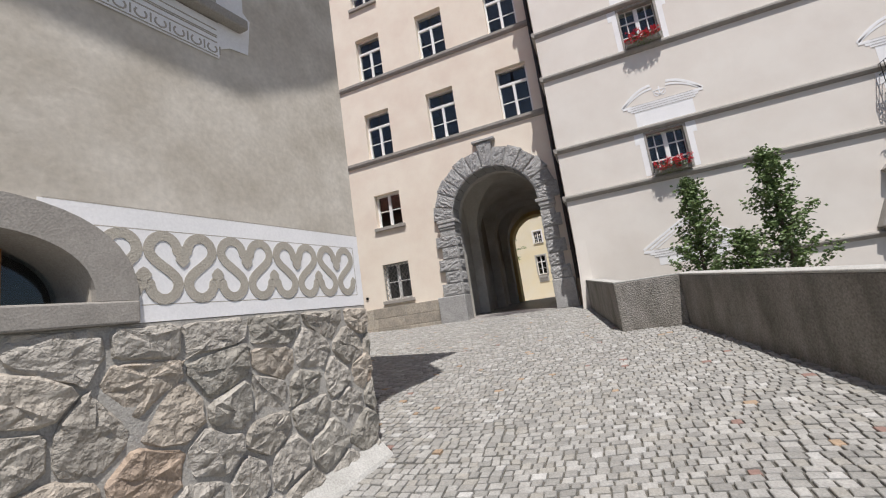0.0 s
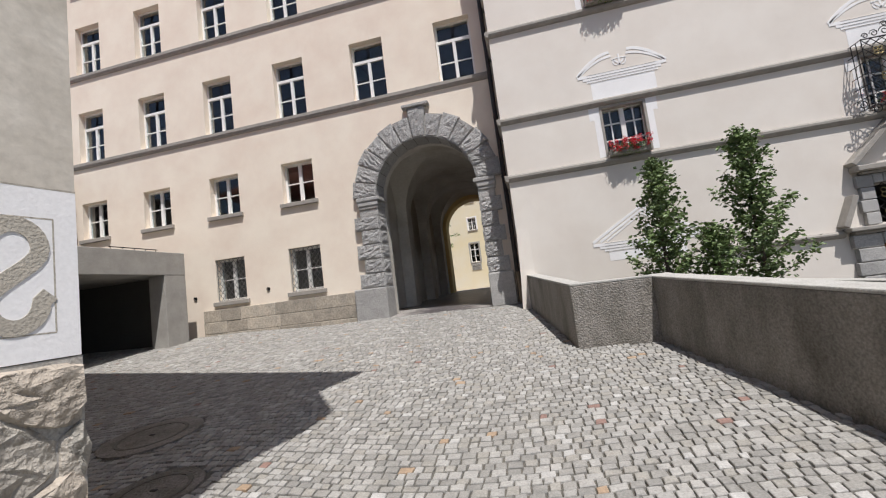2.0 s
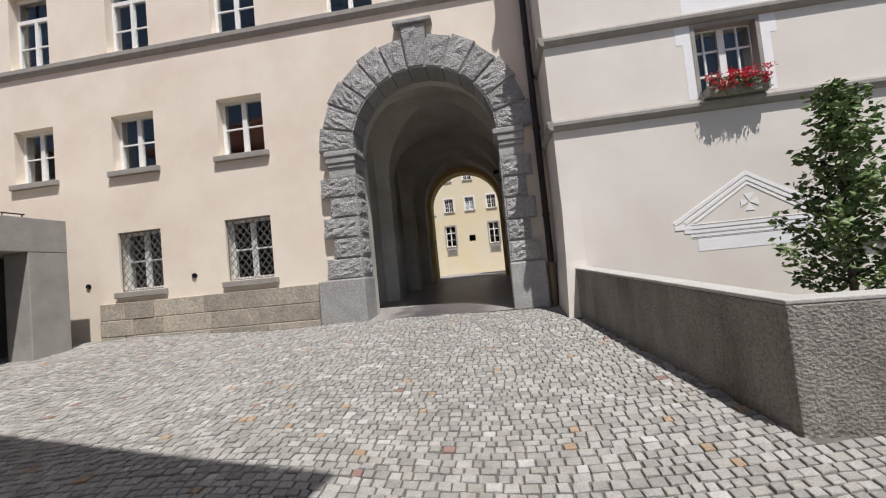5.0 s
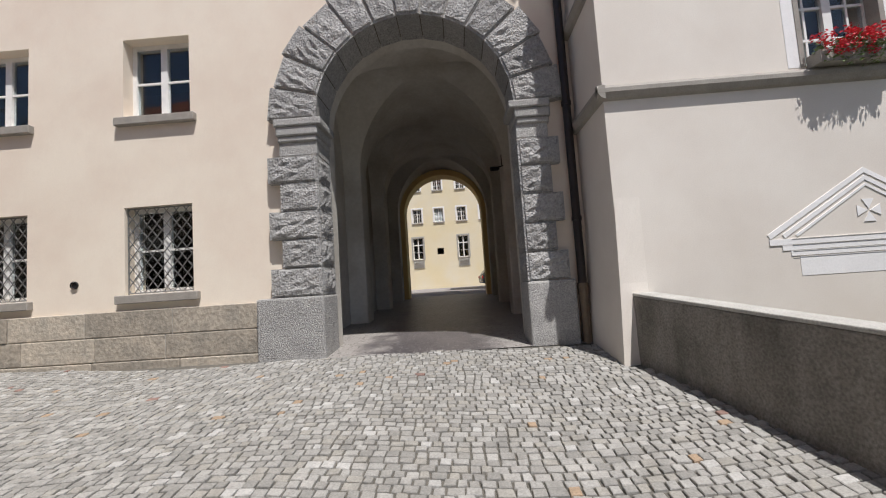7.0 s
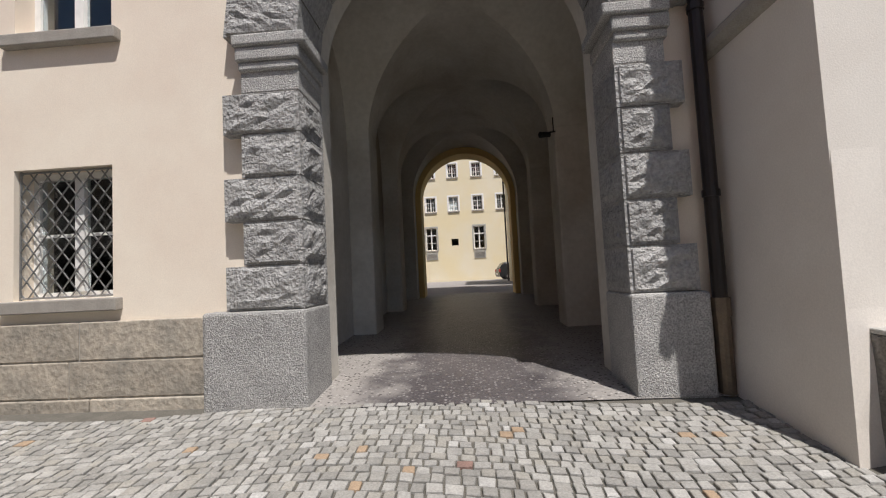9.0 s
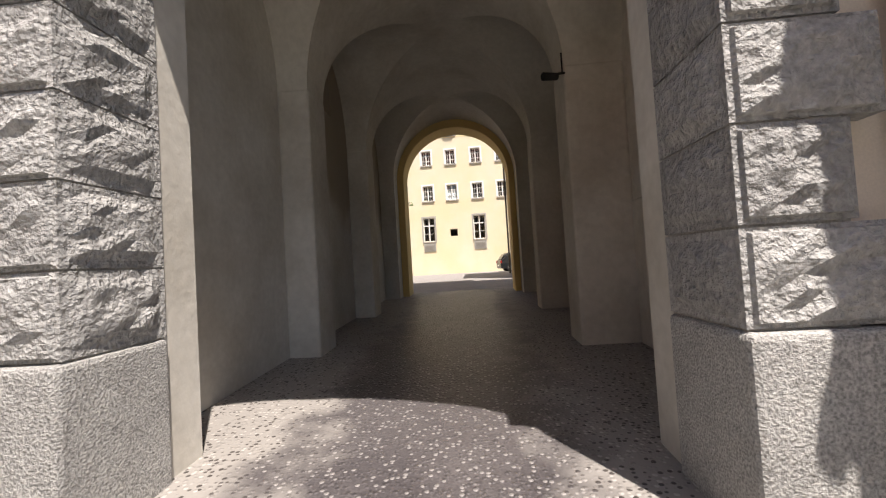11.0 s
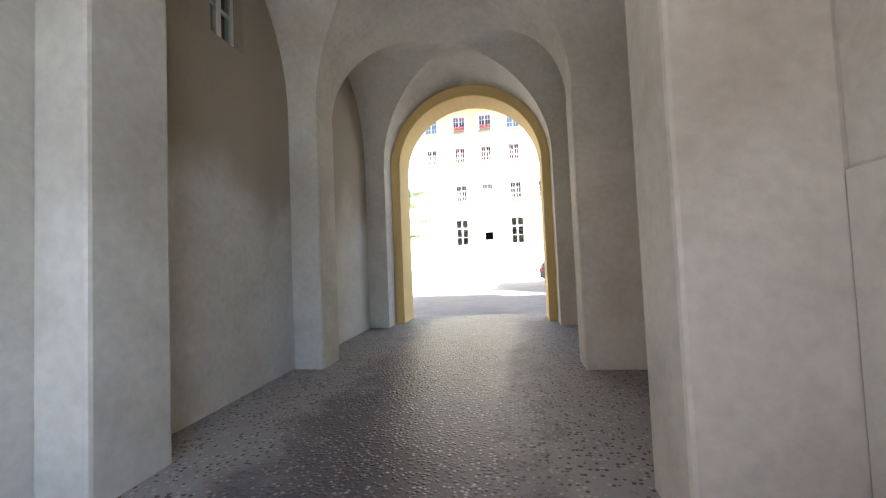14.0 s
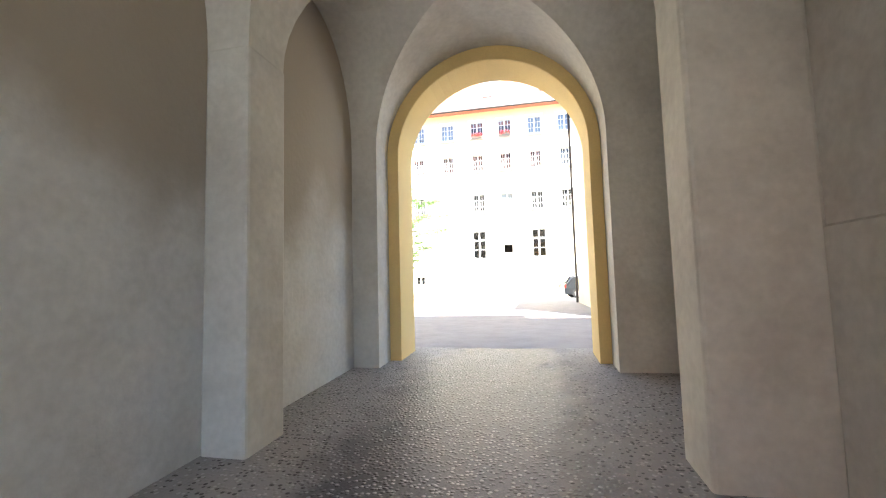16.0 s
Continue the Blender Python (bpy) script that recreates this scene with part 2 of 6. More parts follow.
def floor_mat():
    """Exposed-aggregate floor: pale pebbly margins, a dark worn lane, stones standing proud."""
    m = material("passage_floor", (0.105, 0.095, 0.096), rough=0.5, scale=0.9, fine=60, bump=0.0, second=(0.065, 0.058, 0.061), grain=0.35)
    nt = m.node_tree
    n, ln = nt.nodes, nt.links
    b = n["Principled BSDF"]
    geo = n.new("ShaderNodeNewGeometry")
    pos = geo.outputs["Position"]

    def remap(src, a, c, lo, hi):
        r = n.new("ShaderNodeMapRange")
        for k, v in (("From Min", a), ("From Max", c), ("To Min", lo), ("To Max", hi)):
            r.inputs[k].default_value = v
        ln.new(src, r.inputs["Value"])
        return r.outputs[0]

    def calc(op, a, c):
        r = n.new("ShaderNodeMath")
        r.operation = op
        for k, v in enumerate((a, c)):
            if isinstance(v, (int, float)):
                r.inputs[k].default_value = v
            else:
                ln.new(v, r.inputs[k])
        return r.outputs[0]

    def mix(f, a, c):
        r = n.new("ShaderNodeMix")
        r.data_type = "RGBA"
        ln.new(f, r.inputs["Factor"])
        for k, v in (("A", a), ("B", c)):
            if isinstance(v, tuple):
                r.inputs[k].default_value = (*v, 1)
            else:
                ln.new(v, r.inputs[k])
        return r.outputs["Result"]

    sep = n.new("ShaderNodeSeparateXYZ")
    ln.new(pos, sep.inputs[0])
    wob = n.new("ShaderNodeTexNoise")
    wob.inputs["Scale"].default_value, wob.inputs["Detail"].default_value = 2.2, 5
    ln.new(pos, wob.inputs["Vector"])
    off = calc("ABSOLUTE", calc("ADD", sep.outputs[0], 2.95), 0.0)
    edge = calc("ADD", off, remap(wob.outputs["Fac"], 0.3, 0.7, -0.28, 0.28))
    margin = remap(edge, 0.7, 1.2, 0.0, 1.0)
    v = n.new("ShaderNodeTexVoronoi")
    v.inputs["Scale"].default_value = 27
    ln.new(pos, v.inputs["Vector"])
    cell = n.new("ShaderNodeSeparateColor")
    ln.new(v.outputs["Color"], cell.inputs[0])
    chip = remap(v.outputs["Distance"], 0.45, 0.34, 0.0, 1.0)
    pale = calc("MULTIPLY", chip, remap(cell.outputs[0], 0.66, 0.70, 0.0, 0.75))
    dark = calc("MULTIPLY", chip, remap(cell.outputs[1], 0.66, 0.70, 0.0, 0.9))
    lane = mix(pale, b.inputs["Base Color"].links[0].from_socket, (0.33, 0.31, 0.30))
    side = mix(dark, mix(pale, (0.30, 0.28, 0.26), (0.48, 0.45, 0.42)), (0.05, 0.04, 0.035))
    ln.new(mix(margin, lane, side), b.inputs["Base Color"])
    ln.new(remap(margin, 0.0, 1.0, 0.44, 0.64), b.inputs["Roughness"])
    bp = n.new("ShaderNodeBump")
    bp.inputs["Strength"].default_value, bp.inputs["Distance"].default_value = 0.8, 0.011
    ln.new(remap(v.outputs["Distance"], 0.1, 0.5, 1.0, 0.0), bp.inputs["Height"])
    ln.new(bp.outputs[0], b.inputs["Normal"])
    return m


M_FLOOR = floor_mat()


def browned_wall_mat():
    """Passage plaster, pale below, turning brown with a cloudy edge higher up and beside the first pier."""
    m = material("browned_passage_plaster", (0.68, 0.66, 0.61), scale=1.6, fine=14, bump=0.25, second=(0.58, 0.55, 0.49), grain=0.06, distance=0.02)
    nt = m.node_tree
    n, ln = nt.nodes, nt.links
    b = n["Principled BSDF"]
    geo, sep, cloud = n.new("ShaderNodeNewGeometry"), n.new("ShaderNodeSeparateXYZ"), n.new("ShaderNodeTexNoise")
    cloud.inputs["Scale"].default_value, cloud.inputs["Detail"].default_value = 0.9, 7
    ln.new(geo.outputs["Position"], sep.inputs[0])
    ln.new(geo.outputs["Position"], cloud.inputs["Vector"])
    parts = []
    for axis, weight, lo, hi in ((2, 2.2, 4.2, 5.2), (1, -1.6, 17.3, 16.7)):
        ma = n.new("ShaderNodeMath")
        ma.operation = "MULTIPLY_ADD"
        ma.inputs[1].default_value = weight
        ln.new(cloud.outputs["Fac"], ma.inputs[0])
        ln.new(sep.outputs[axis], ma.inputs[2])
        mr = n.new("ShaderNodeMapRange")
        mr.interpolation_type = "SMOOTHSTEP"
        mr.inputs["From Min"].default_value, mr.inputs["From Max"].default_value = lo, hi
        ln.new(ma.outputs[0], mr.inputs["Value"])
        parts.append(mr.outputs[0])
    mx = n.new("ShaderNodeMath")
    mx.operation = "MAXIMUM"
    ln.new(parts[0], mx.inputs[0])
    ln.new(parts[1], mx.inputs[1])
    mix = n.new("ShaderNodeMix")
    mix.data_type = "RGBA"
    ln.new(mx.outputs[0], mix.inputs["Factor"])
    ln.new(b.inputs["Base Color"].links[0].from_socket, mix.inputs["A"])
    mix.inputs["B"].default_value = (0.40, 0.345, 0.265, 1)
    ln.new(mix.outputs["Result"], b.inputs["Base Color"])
    return m


M_PASS_BROWNED = browned_wall_mat()


# ---- mesh tools ----
class Build:
    """Collects faces and makes one mesh object of them."""

    def __init__(self):
        self.v, self.f, self.mi, self.cur = [], [], [], 0

    def face(self, *pts):
        i = len(self.v)
        self.v += [tuple(p) for p in pts]
        self.f.append(tuple(range(i, i + len(pts))))
        self.mi.append(self.cur)

    def box(self, x0, x1, y0, y1, z0, z1):
        i = len(self.v)
        self.v += [(x0, y0, z0), (x1, y0, z0), (x1, y1, z0), (x0, y1, z0), (x0, y0, z1), (x1, y0, z1), (x1, y1, z1), (x0, y1, z1)]
        for q in ((0, 3, 2, 1), (4, 5, 6, 7), (0, 1, 5, 4), (1, 2, 6, 5), (2, 3, 7, 6), (3, 0, 4, 7)):
            self.f.append(tuple(i + k for k in q))
            self.mi.append(self.cur)

    def prism(self, outline, w):
        """outline: ring of points; w: vector by which it is pushed out."""
        a = [Vector(p) for p in outline]
        b = [p + Vector(w) for p in a]
        self.face(*reversed(a))
        self.face(*b)
        for k in range(len(a)):
            j = (k + 1) % len(a)
            self.face(a[k], a[j], b[j], b[k])

    def tube(self, pts, r, sides=6, closed=False, ends=True):
        pts = [Vector(p) for p in pts]
        rs = r if isinstance(r, (list, tuple)) else [r] * len(pts)
        rings = []
        n = len(pts)
        for k, p in enumerate(pts):
            a = pts[k - 1] if k or closed else p
            c = pts[(k + 1) % n] if k < n - 1 or closed else p
            d = (c - a).normalized()
            s = d.cross(Vector((0.013, 0.07, 1)) if abs(d.z) < 0.92 else Vector((1, 0.03, 0))).normalized()
            u = s.cross(d)
            i = len(self.v)
            self.v += [tuple(p + rs[k] * (math.cos(t) * s + math.sin(t) * u)) for t in [2 * math.pi * q / sides for q in range(sides)]]
            rings.append(i)
        for k in range(n if closed else n - 1):
            a, b = rings[k], rings[(k + 1) % n]
            for q in range(sides):
                self.f.append((a + q, a + (q + 1) % sides, b + (q + 1) % sides, b + q))
                self.mi.append(self.cur)
        if ends and not closed:
            self.f.append(tuple(rings[0] + q for q in range(sides)))
            self.f.append(tuple(rings[-1] + q for q in reversed(range(sides))))
            self.mi += [self.cur, self.cur]

    def mesh(self, name, mats, weld=True, smooth=False):
        me = bpy.data.meshes.new(name)
        me.from_pydata(self.v, [], self.f)
        for m in (mats if isinstance(mats, (list, tuple)) else [mats]):
            me.materials.append(m)
        me.polygons.foreach_set("material_index", self.mi)
        bm = bmesh.new()
        bm.from_mesh(me)
        if weld:
            bmesh.ops.remove_doubles(bm, verts=bm.verts, dist=0.0005)
        bmesh.ops.recalc_face_normals(bm, faces=bm.faces)
        bm.to_mesh(me)
        bm.free()
        if smooth:
            me.polygons.foreach_set("use_smooth", [True] * len(me.polygons))
        return me

    def make(self, name, mats, parent=None, weld=True, smooth=False, bevel=0.0, **tags):
        ob = new(name, self.mesh(name, mats, weld, smooth))
        if parent is not None:
            ob.parent = parent
        if bevel:
            md = ob.modifiers.new("bevel", "BEVEL")
            md.width, md.segments, md.limit_method = bevel, 2, "ANGLE"
        return tagged(ob, **tags)


def empty(name, at=(0, 0, 0), **tags):
    ob = new(name)
    ob.location = at
    return tagged(ob, **tags)


def place(ob, parent):
    """Hang ob under parent, keeping where it stands (the parent is unturned)."""
    ob.parent = parent
    ob.location = Vector(ob.location) - Vector(parent.location)
    return ob


def wall_with_holes(b, to, u0, u1, z0, z1, holes, depth, back=True):
    """A wall in the plane that to(u, z, d) spans, d being the depth behind its face, with square holes (u0, u1, z0, z1)."""
    us = sorted({u0, u1, *[h[0] for h in holes], *[h[1] for h in holes]})
    zs = sorted({z0, z1, *[h[2] for h in holes], *[h[3] for h in holes]})
    us, zs = [u for u in us if u0 <= u <= u1], [z for z in zs if z0 <= z <= z1]

    def solid(i, j):
        if not (0 <= i < len(us) - 1 and 0 <= j < len(zs) - 1):
            return False
        u, z = (us[i] + us[i + 1]) / 2, (zs[j] + zs[j + 1]) / 2
        return not any(h[0] < u < h[1] and h[2] < z < h[3] for h in holes)

    for i in range(len(us) - 1):
        for j in range(len(zs) - 1):
            if not solid(i, j):
                continue
            a, c, d, e = us[i], us[i + 1], zs[j], zs[j + 1]
            b.face(to(a, d, 0), to(c, d, 0), to(c, e, 0), to(a, e, 0))
            if back:
                b.face(to(a, d, depth), to(a, e, depth), to(c, e, depth), to(c, d, depth))
            if not solid(i - 1, j):
                b.face(to(a, d, 0), to(a, e, 0), to(a, e, depth), to(a, d, depth))
            if not solid(i + 1, j):
                b.face(to(c, d, 0), to(c, d, depth), to(c, e, depth), to(c, e, 0))
            if not solid(i, j - 1):
                b.face(to(a, d, 0), to(a, d, depth), to(c, d, depth), to(c, d, 0))
            if not solid(i, j + 1):
                b.face(to(a, e, 0), to(c, e, 0), to(c, e, depth), to(a, e, depth))


def ground_z(x, y):
    if y < 13.6:
        z = 0.088 * y + 0.012 * max(0.0, min(-x - 4.5, 12.0))
        if x < -9:
            z += 0.0
    elif y < 25:
        z = 1.197 + 0.035 * (y - 13.6)
    else:
        z = max(1.596 - 0.006 * (y - 25), 1.3)
    return max(min(z, 1.7), -3.0)


def lower_yard(x, y):
    """The ground past the long wall lies lower."""
    edge = 1.35 + 0.2 * (8.4 - y) if y < 8.5 else 0.6
    if 0.6 < x and x > edge + 0.15 and y < 13.0:
        return -0.45
    return None


# ---- ground ----
def ground_sheet():
    xs = [-400, -120, -60, -40, -30] + [-25 + 0.5 * k for k in range(0, 60)] + [6, 8, 10, 14, 20, 40, 120, 400]
    ys = [-400, -120, -40, -20, -12] + [-8 + 0.4 * k for k in range(0, 84)] + [26, 30, 36, 44, 52, 70, 120, 400]
    b = Build()
    n = len(ys)
    for x in xs:
        for y in ys:
            low = lower_yard(x, y)
            z = ground_z(x, y) if low is None else low
            b.v.append((x, y, z - 0.019 if y < 25.5 else z))
    for i in range(len(xs) - 1):
        for j in range(n - 1):
            b.f.append((i * n + j, (i + 1) * n + j, (i + 1) * n + j + 1, i * n + j + 1))
            yc = (ys[j] + ys[j + 1]) / 2
            b.mi.append(1 if yc > 24.5 else 0)
    return b.make("ground", [M_JOINT, M_ASPH], weld=False, label="sandy joint bed and grey courtyard asphalt", category="ground", kind="structure")


ground_sheet()

# passage floor, worn aggregate, from the gate to the courtyard
b = Build()
nx, ny = 14, 40
for i in range(nx + 1):
    for j in range(ny + 1):
        x, y = -5.05 + 4.5 * i / nx, 13.49 + 11.16 * j / ny
        b.v.append((x, y, ground_z(-3, y) - (0.012 * math.cos((x + 2.8) * 1.35) - 0.004) * min(1.0, (y - 13.49) / 0.6) - 0.003))
for i in range(nx):
    for j in range(ny):
        a = i * (ny + 1) + j
        b.f.append((a, a + ny + 1, a + ny + 2, a + 1))
        b.mi.append(0)
b.make("floor", M_FLOOR, smooth=True, label="worn dark aggregate floor with pale chips", category="floor", kind="structure")


# ---- windows ----
WINDOW_COUNT = [0]


def window(to, u0, u1, z0, z1, depth=0.2, style="cross", sill=True, grille=False, blind=False, label="", group="", sill_mat=None, wide=None):
    """A white window set back in a hole. to(u, z, d) gives the place of a point of the wall, d behind its face."""
    WINDOW_COUNT[0] += 1
    root = empty("window_%d" % WINDOW_COUNT[0], to((u0 + u1) / 2, z0, depth), label=label, category="window", group=group, kind="structure")

    def bar(b, ua, ub, za, zb, d0, d1):
        c = [to(ua, za, d0), to(ub, za, d0), to(ub, zb, d0), to(ua, zb, d0)]
        b.prism(c, to(ua, za, d1) - to(ua, za, d0))

    def done(b, name, mat, **k):
        return place(b.make(name, mat, **k), root)

    d = depth
    w = wide or 0.07
    b = Build()
    bar(b, u0, u0 + w, z0, z1, d, d + 0.08)
    bar(b, u1 - w, u1, z0, z1, d, d + 0.08)
    bar(b, u0 + w, u1 - w, z0, z0 + w, d, d + 0.08)
    bar(b, u0 + w, u1 - w, z1 - w, z1, d, d + 0.08)
    um, h = (u0 + u1) / 2, z1 - z0
    zt = z0 + 0.67 * h
    bar(b, um - w * 0.75, um + w * 0.75, z0 + w, zt if style == "toplight" else z1 - w, d - 0.015, d + 0.06)
    if style == "toplight":
        bar(b, u0 + w, u1 - w, zt, zt + 0.09, d - 0.02, d + 0.06)
        rows = [z0 + 0.34 * h]
    elif style == "tall":
        bar(b, u0 + w, um - w * 0.75, zt - 0.05, zt + 0.05, d - 0.02, d + 0.06)
        bar(b, um + w * 0.75, u1 - w, zt - 0.05, zt + 0.05, d - 0.02, d + 0.06)
        rows = [z0 + 0.33 * h]
    elif style == "six":
        rows = [z0 + h / 3, z0 + 2 * h / 3]
    else:
        rows = [z0 + 0.5 * h]
    for z in rows:
        bar(b, u0 + w, um - w * 0.75, z - 0.016, z + 0.016, d + 0.01, d + 0.05)
        bar(b, um + w * 0.75, u1 - w, z - 0.016, z + 0.016, d + 0.01, d + 0.05)
    if style == "six":
        for c in ((u0 + um) / 2, (u1 + um) / 2):
            bar(b, c - 0.014, c + 0.014, z0 + w, z1 - w, d + 0.012, d + 0.048)
    done(b, "frame", M_FRAME)
    for ua, ub in ((u0 + w, um - w * 0.75), (um + w * 0.75, u1 - w)):
        b = Build()
        bar(b, ua, ub, z0 + w, z1 - w, d + 0.028, d + 0.034)
        p = done(b, "pane", M_GLASS)
        p.visible_shadow = False
    if blind:
        b = Build()
        bar(b, u0 + w, u1 - w, z0 + w, z1 - w, d + 0.09, d + 0.10)
        done(b, "blind", M_BLIND if blind == "blue" else M_CURTAIN)
    if sill:
        b = Build()
        bar(b, u0 - 0.1, u1 + 0.1, z0 - 0.13, z0 - 0.003, -0.09, d + 0.05)
        done(b, "sill", sill_mat or M_TRIM, bevel=0.012)
    if grille:
        b = Build()
        s = 0.155
        k = -int((z1 - z0) / s)
        for sign in (1, -1):
            for q in range(-14, 22):
                c = u0 + q * s * 1.0
                pts = []
                # a straight bar at fifty-five degrees, cut off at the hole's edges
                for zz in (z0 + 0.02, z1 - 0.02):
                    pts.append((c + sign * (zz - (z0 + z1) / 2) * 0.8, zz))
                (ua, za), (ub, zb) = pts
                lo, hi = u0 + 0.02, u1 - 0.02
                t0, t1 = 0.0, 1.0
                du = ub - ua
                if abs(du) > 1e-6:
                    ta, tb = sorted(((lo - ua) / du, (hi - ua) / du))
                    t0, t1 = max(t0, ta), min(t1, tb)
                if t1 - t0 > 0.02:
                    dd = 0.05 if sign > 0 else 0.064
                    b.tube([to(ua + du * t0, za + (zb - za) * t0, dd), to(ua + du * t1, za + (zb - za) * t1, dd)], 0.0075, 5)
        for ua, ub, za, zb in ((u0 + 0.01, u1 - 0.01, z0 + 0.02, z0 + 0.02), (u0 + 0.01, u1 - 0.01, z1 - 0.02, z1 - 0.02),
                               (u0 + 0.015, u0 + 0.015, z0, z1), (u1 - 0.015, u1 - 0.015, z0, z1)):
            b.tube([to(ua, za, 0.057), to(ub, zb, 0.057)], 0.011, 5)
        done(b, "grille", M_GRILLE)
    return root


# ---- cream building with the gate ----
FY = 13.68


def on_front(u, z, d):
    return Vector((u, FY + d, z))


COLS = [-6.97, -9.57, -12.15, -14.72]
FAR_COLS = [-17.55, -20.1, -22.7, -25.3]
HOLES, SPECS = [], []


def front_window(c, z0, z1, w=1.06, **k):
    HOLES.append((c - w / 2, c + w / 2, z0, z1))
    SPECS.append((c - w / 2, c + w / 2, z0, z1, k))


for c in COLS + FAR_COLS:
    front_window(c, 5.0, 6.27, style="cross", label="white casement window with stone sill in cream wall", group="ground floor windows")
for c in (-6.97, -9.57):
    front_window(c, 2.27, 3.6, style="cross", grille=True, label="white window behind diamond iron grille, stone sill", group="basement windows")
for c in [-1.65, -4.32] + COLS + FAR_COLS:
    front_window(c, 7.74, 9.57, style="toplight", wide=0.06, sill=False, label="tall white casement window with transom above stone band", group="first floor windows")
    front_window(c, 10.98, 12.8, style="toplight", wide=0.06, sill=False, label="tall white casement window with transom above stone band", group="second floor windows")
    front_window(c, 14.2, 15.9, style="toplight", wide=0.06, label="tall white casement window under the eaves", group="third floor windows")
GX0, GX1, GC, GR, GS = -4.45, -1.5, -2.975, 1.475, 4.72
HOLES.append((GX0 - 0.06, GX1 + 0.06, 0.0, GS + GR + 0.015))
b = Build()
wall_with_holes(b, on_front, -40, 0.5, 0.0, 17.6, HOLES, 0.42)
b.make("wall_south_front", M_CREAM, label="sunlit cream plaster facade of a tall building", category="wall", kind="structure")
for u0, u1, z0, z1, k in SPECS:
    window(on_front, u0, u1, z0, z1, **k)

b = Build()
for z0, z1, p in ((7.52, 7.735, 0.09), (10.76, 10.975, 0.09)):
    b.prism([(-40, FY, z0), (-40, FY - p * 0.6, z0 + 0.02), (-40, FY - p, z0 + 0.09), (-40, FY - p, z1 - 0.03), (-40, FY, z1)], (39.3, 0, 0))
b.make("trim_bands", M_TRIM, label="grey stone string courses along the facade", category="trim", kind="structure")

# unseen roof and rear walls, added so that no light leaks into the building
b = Build()
b.prism([(-40.5, 12.7, 17.5), (-40.5, 19.1, 22.0), (-40.5, 25.4, 17.5)], (41.6, 0, 0))
b.make("roof", M_ROOFRED, label="red tiled roof of the cream building", category="roof", kind="structure")
b = Build()
for x0, x1 in ((-40, -5.5), (-0.1, 0.5)):
    b.box(x0, x1, 24.0, 24.5, 0.5, 17.5)
b.box(-5.5, -0.1, 24.04, 24.5, 7.6, 17.5)
b.box(-40.2, -39.9, 13.7, 24.4, 0.5, 17.5)
b.make("wall_north_back", M_CREAM2, label="rear walls of the cream building", category="wall", kind="structure")
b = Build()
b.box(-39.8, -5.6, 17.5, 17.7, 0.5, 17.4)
b.make("wall_inner", M_ROOM_SHADE, label="dim inner wall behind the windows", category="wall", kind="structure")
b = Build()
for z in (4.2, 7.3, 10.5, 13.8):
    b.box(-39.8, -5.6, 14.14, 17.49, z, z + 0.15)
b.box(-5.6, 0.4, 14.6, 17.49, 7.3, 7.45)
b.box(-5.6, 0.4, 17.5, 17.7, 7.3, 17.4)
b.make("floor_slabs", M_ROOM_SHADE, label="dim floors of the rooms behind the windows", category="floor", kind="structure")

# stone plinth of long blocks
plinth = empty("plinth", (-8, FY, 1.2), label="sandstone block plinth under the cream wall", category="plinth", kind="structure")
rng = random.Random(5)
for row, (z0, z1) in enumerate(((0.9, 1.3), (1.3, 1.66), (1.66, 2.04))):
    x = -5.43
    while x > -10.5:
        w = rng.uniform(0.7, 1.5)
        x2 = max(x - w, -10.6)
        b = Build()
        p = 0.06 + rng.uniform(0, 0.02)
        b.box(x2 + 0.006, x - 0.006, FY - p, FY + 0.02, z0 + 0.005, z1 - 0.005)
        place(b.make("block", M_PLINTH, bevel=0.012), plinth)
        x = x2
b = Build()
b.box(-10.6, -5.43, FY - 0.05, FY + 0.01, 0.9, 2.03)
place(b.make("joint_mortar", M_MORTAR), plinth)
# black discs on the wall face colour in the dark of two uncut holes
b = Build()
for x in (-8.28, -10.9):
    b.tube([(x, FY - 0.002, 2.47), (x, FY - 0.004, 2.47)], 0.05, 12)
    b.tube([(x, FY - 0.03, 2.47), (x, FY + 0.0, 2.47)], [0.058, 0.058], 12, ends=False)
b.make("drain_hole_discs", M_RUBBER, label="two small round vent holes in plaster", category="vent", kind="structure")


# ---- rusticated gate ----
gate = empty("gate_surround", (GC, 13.55, 1.17), label="rusticated grey granite arch round the gateway", category="arch", kind="structure")


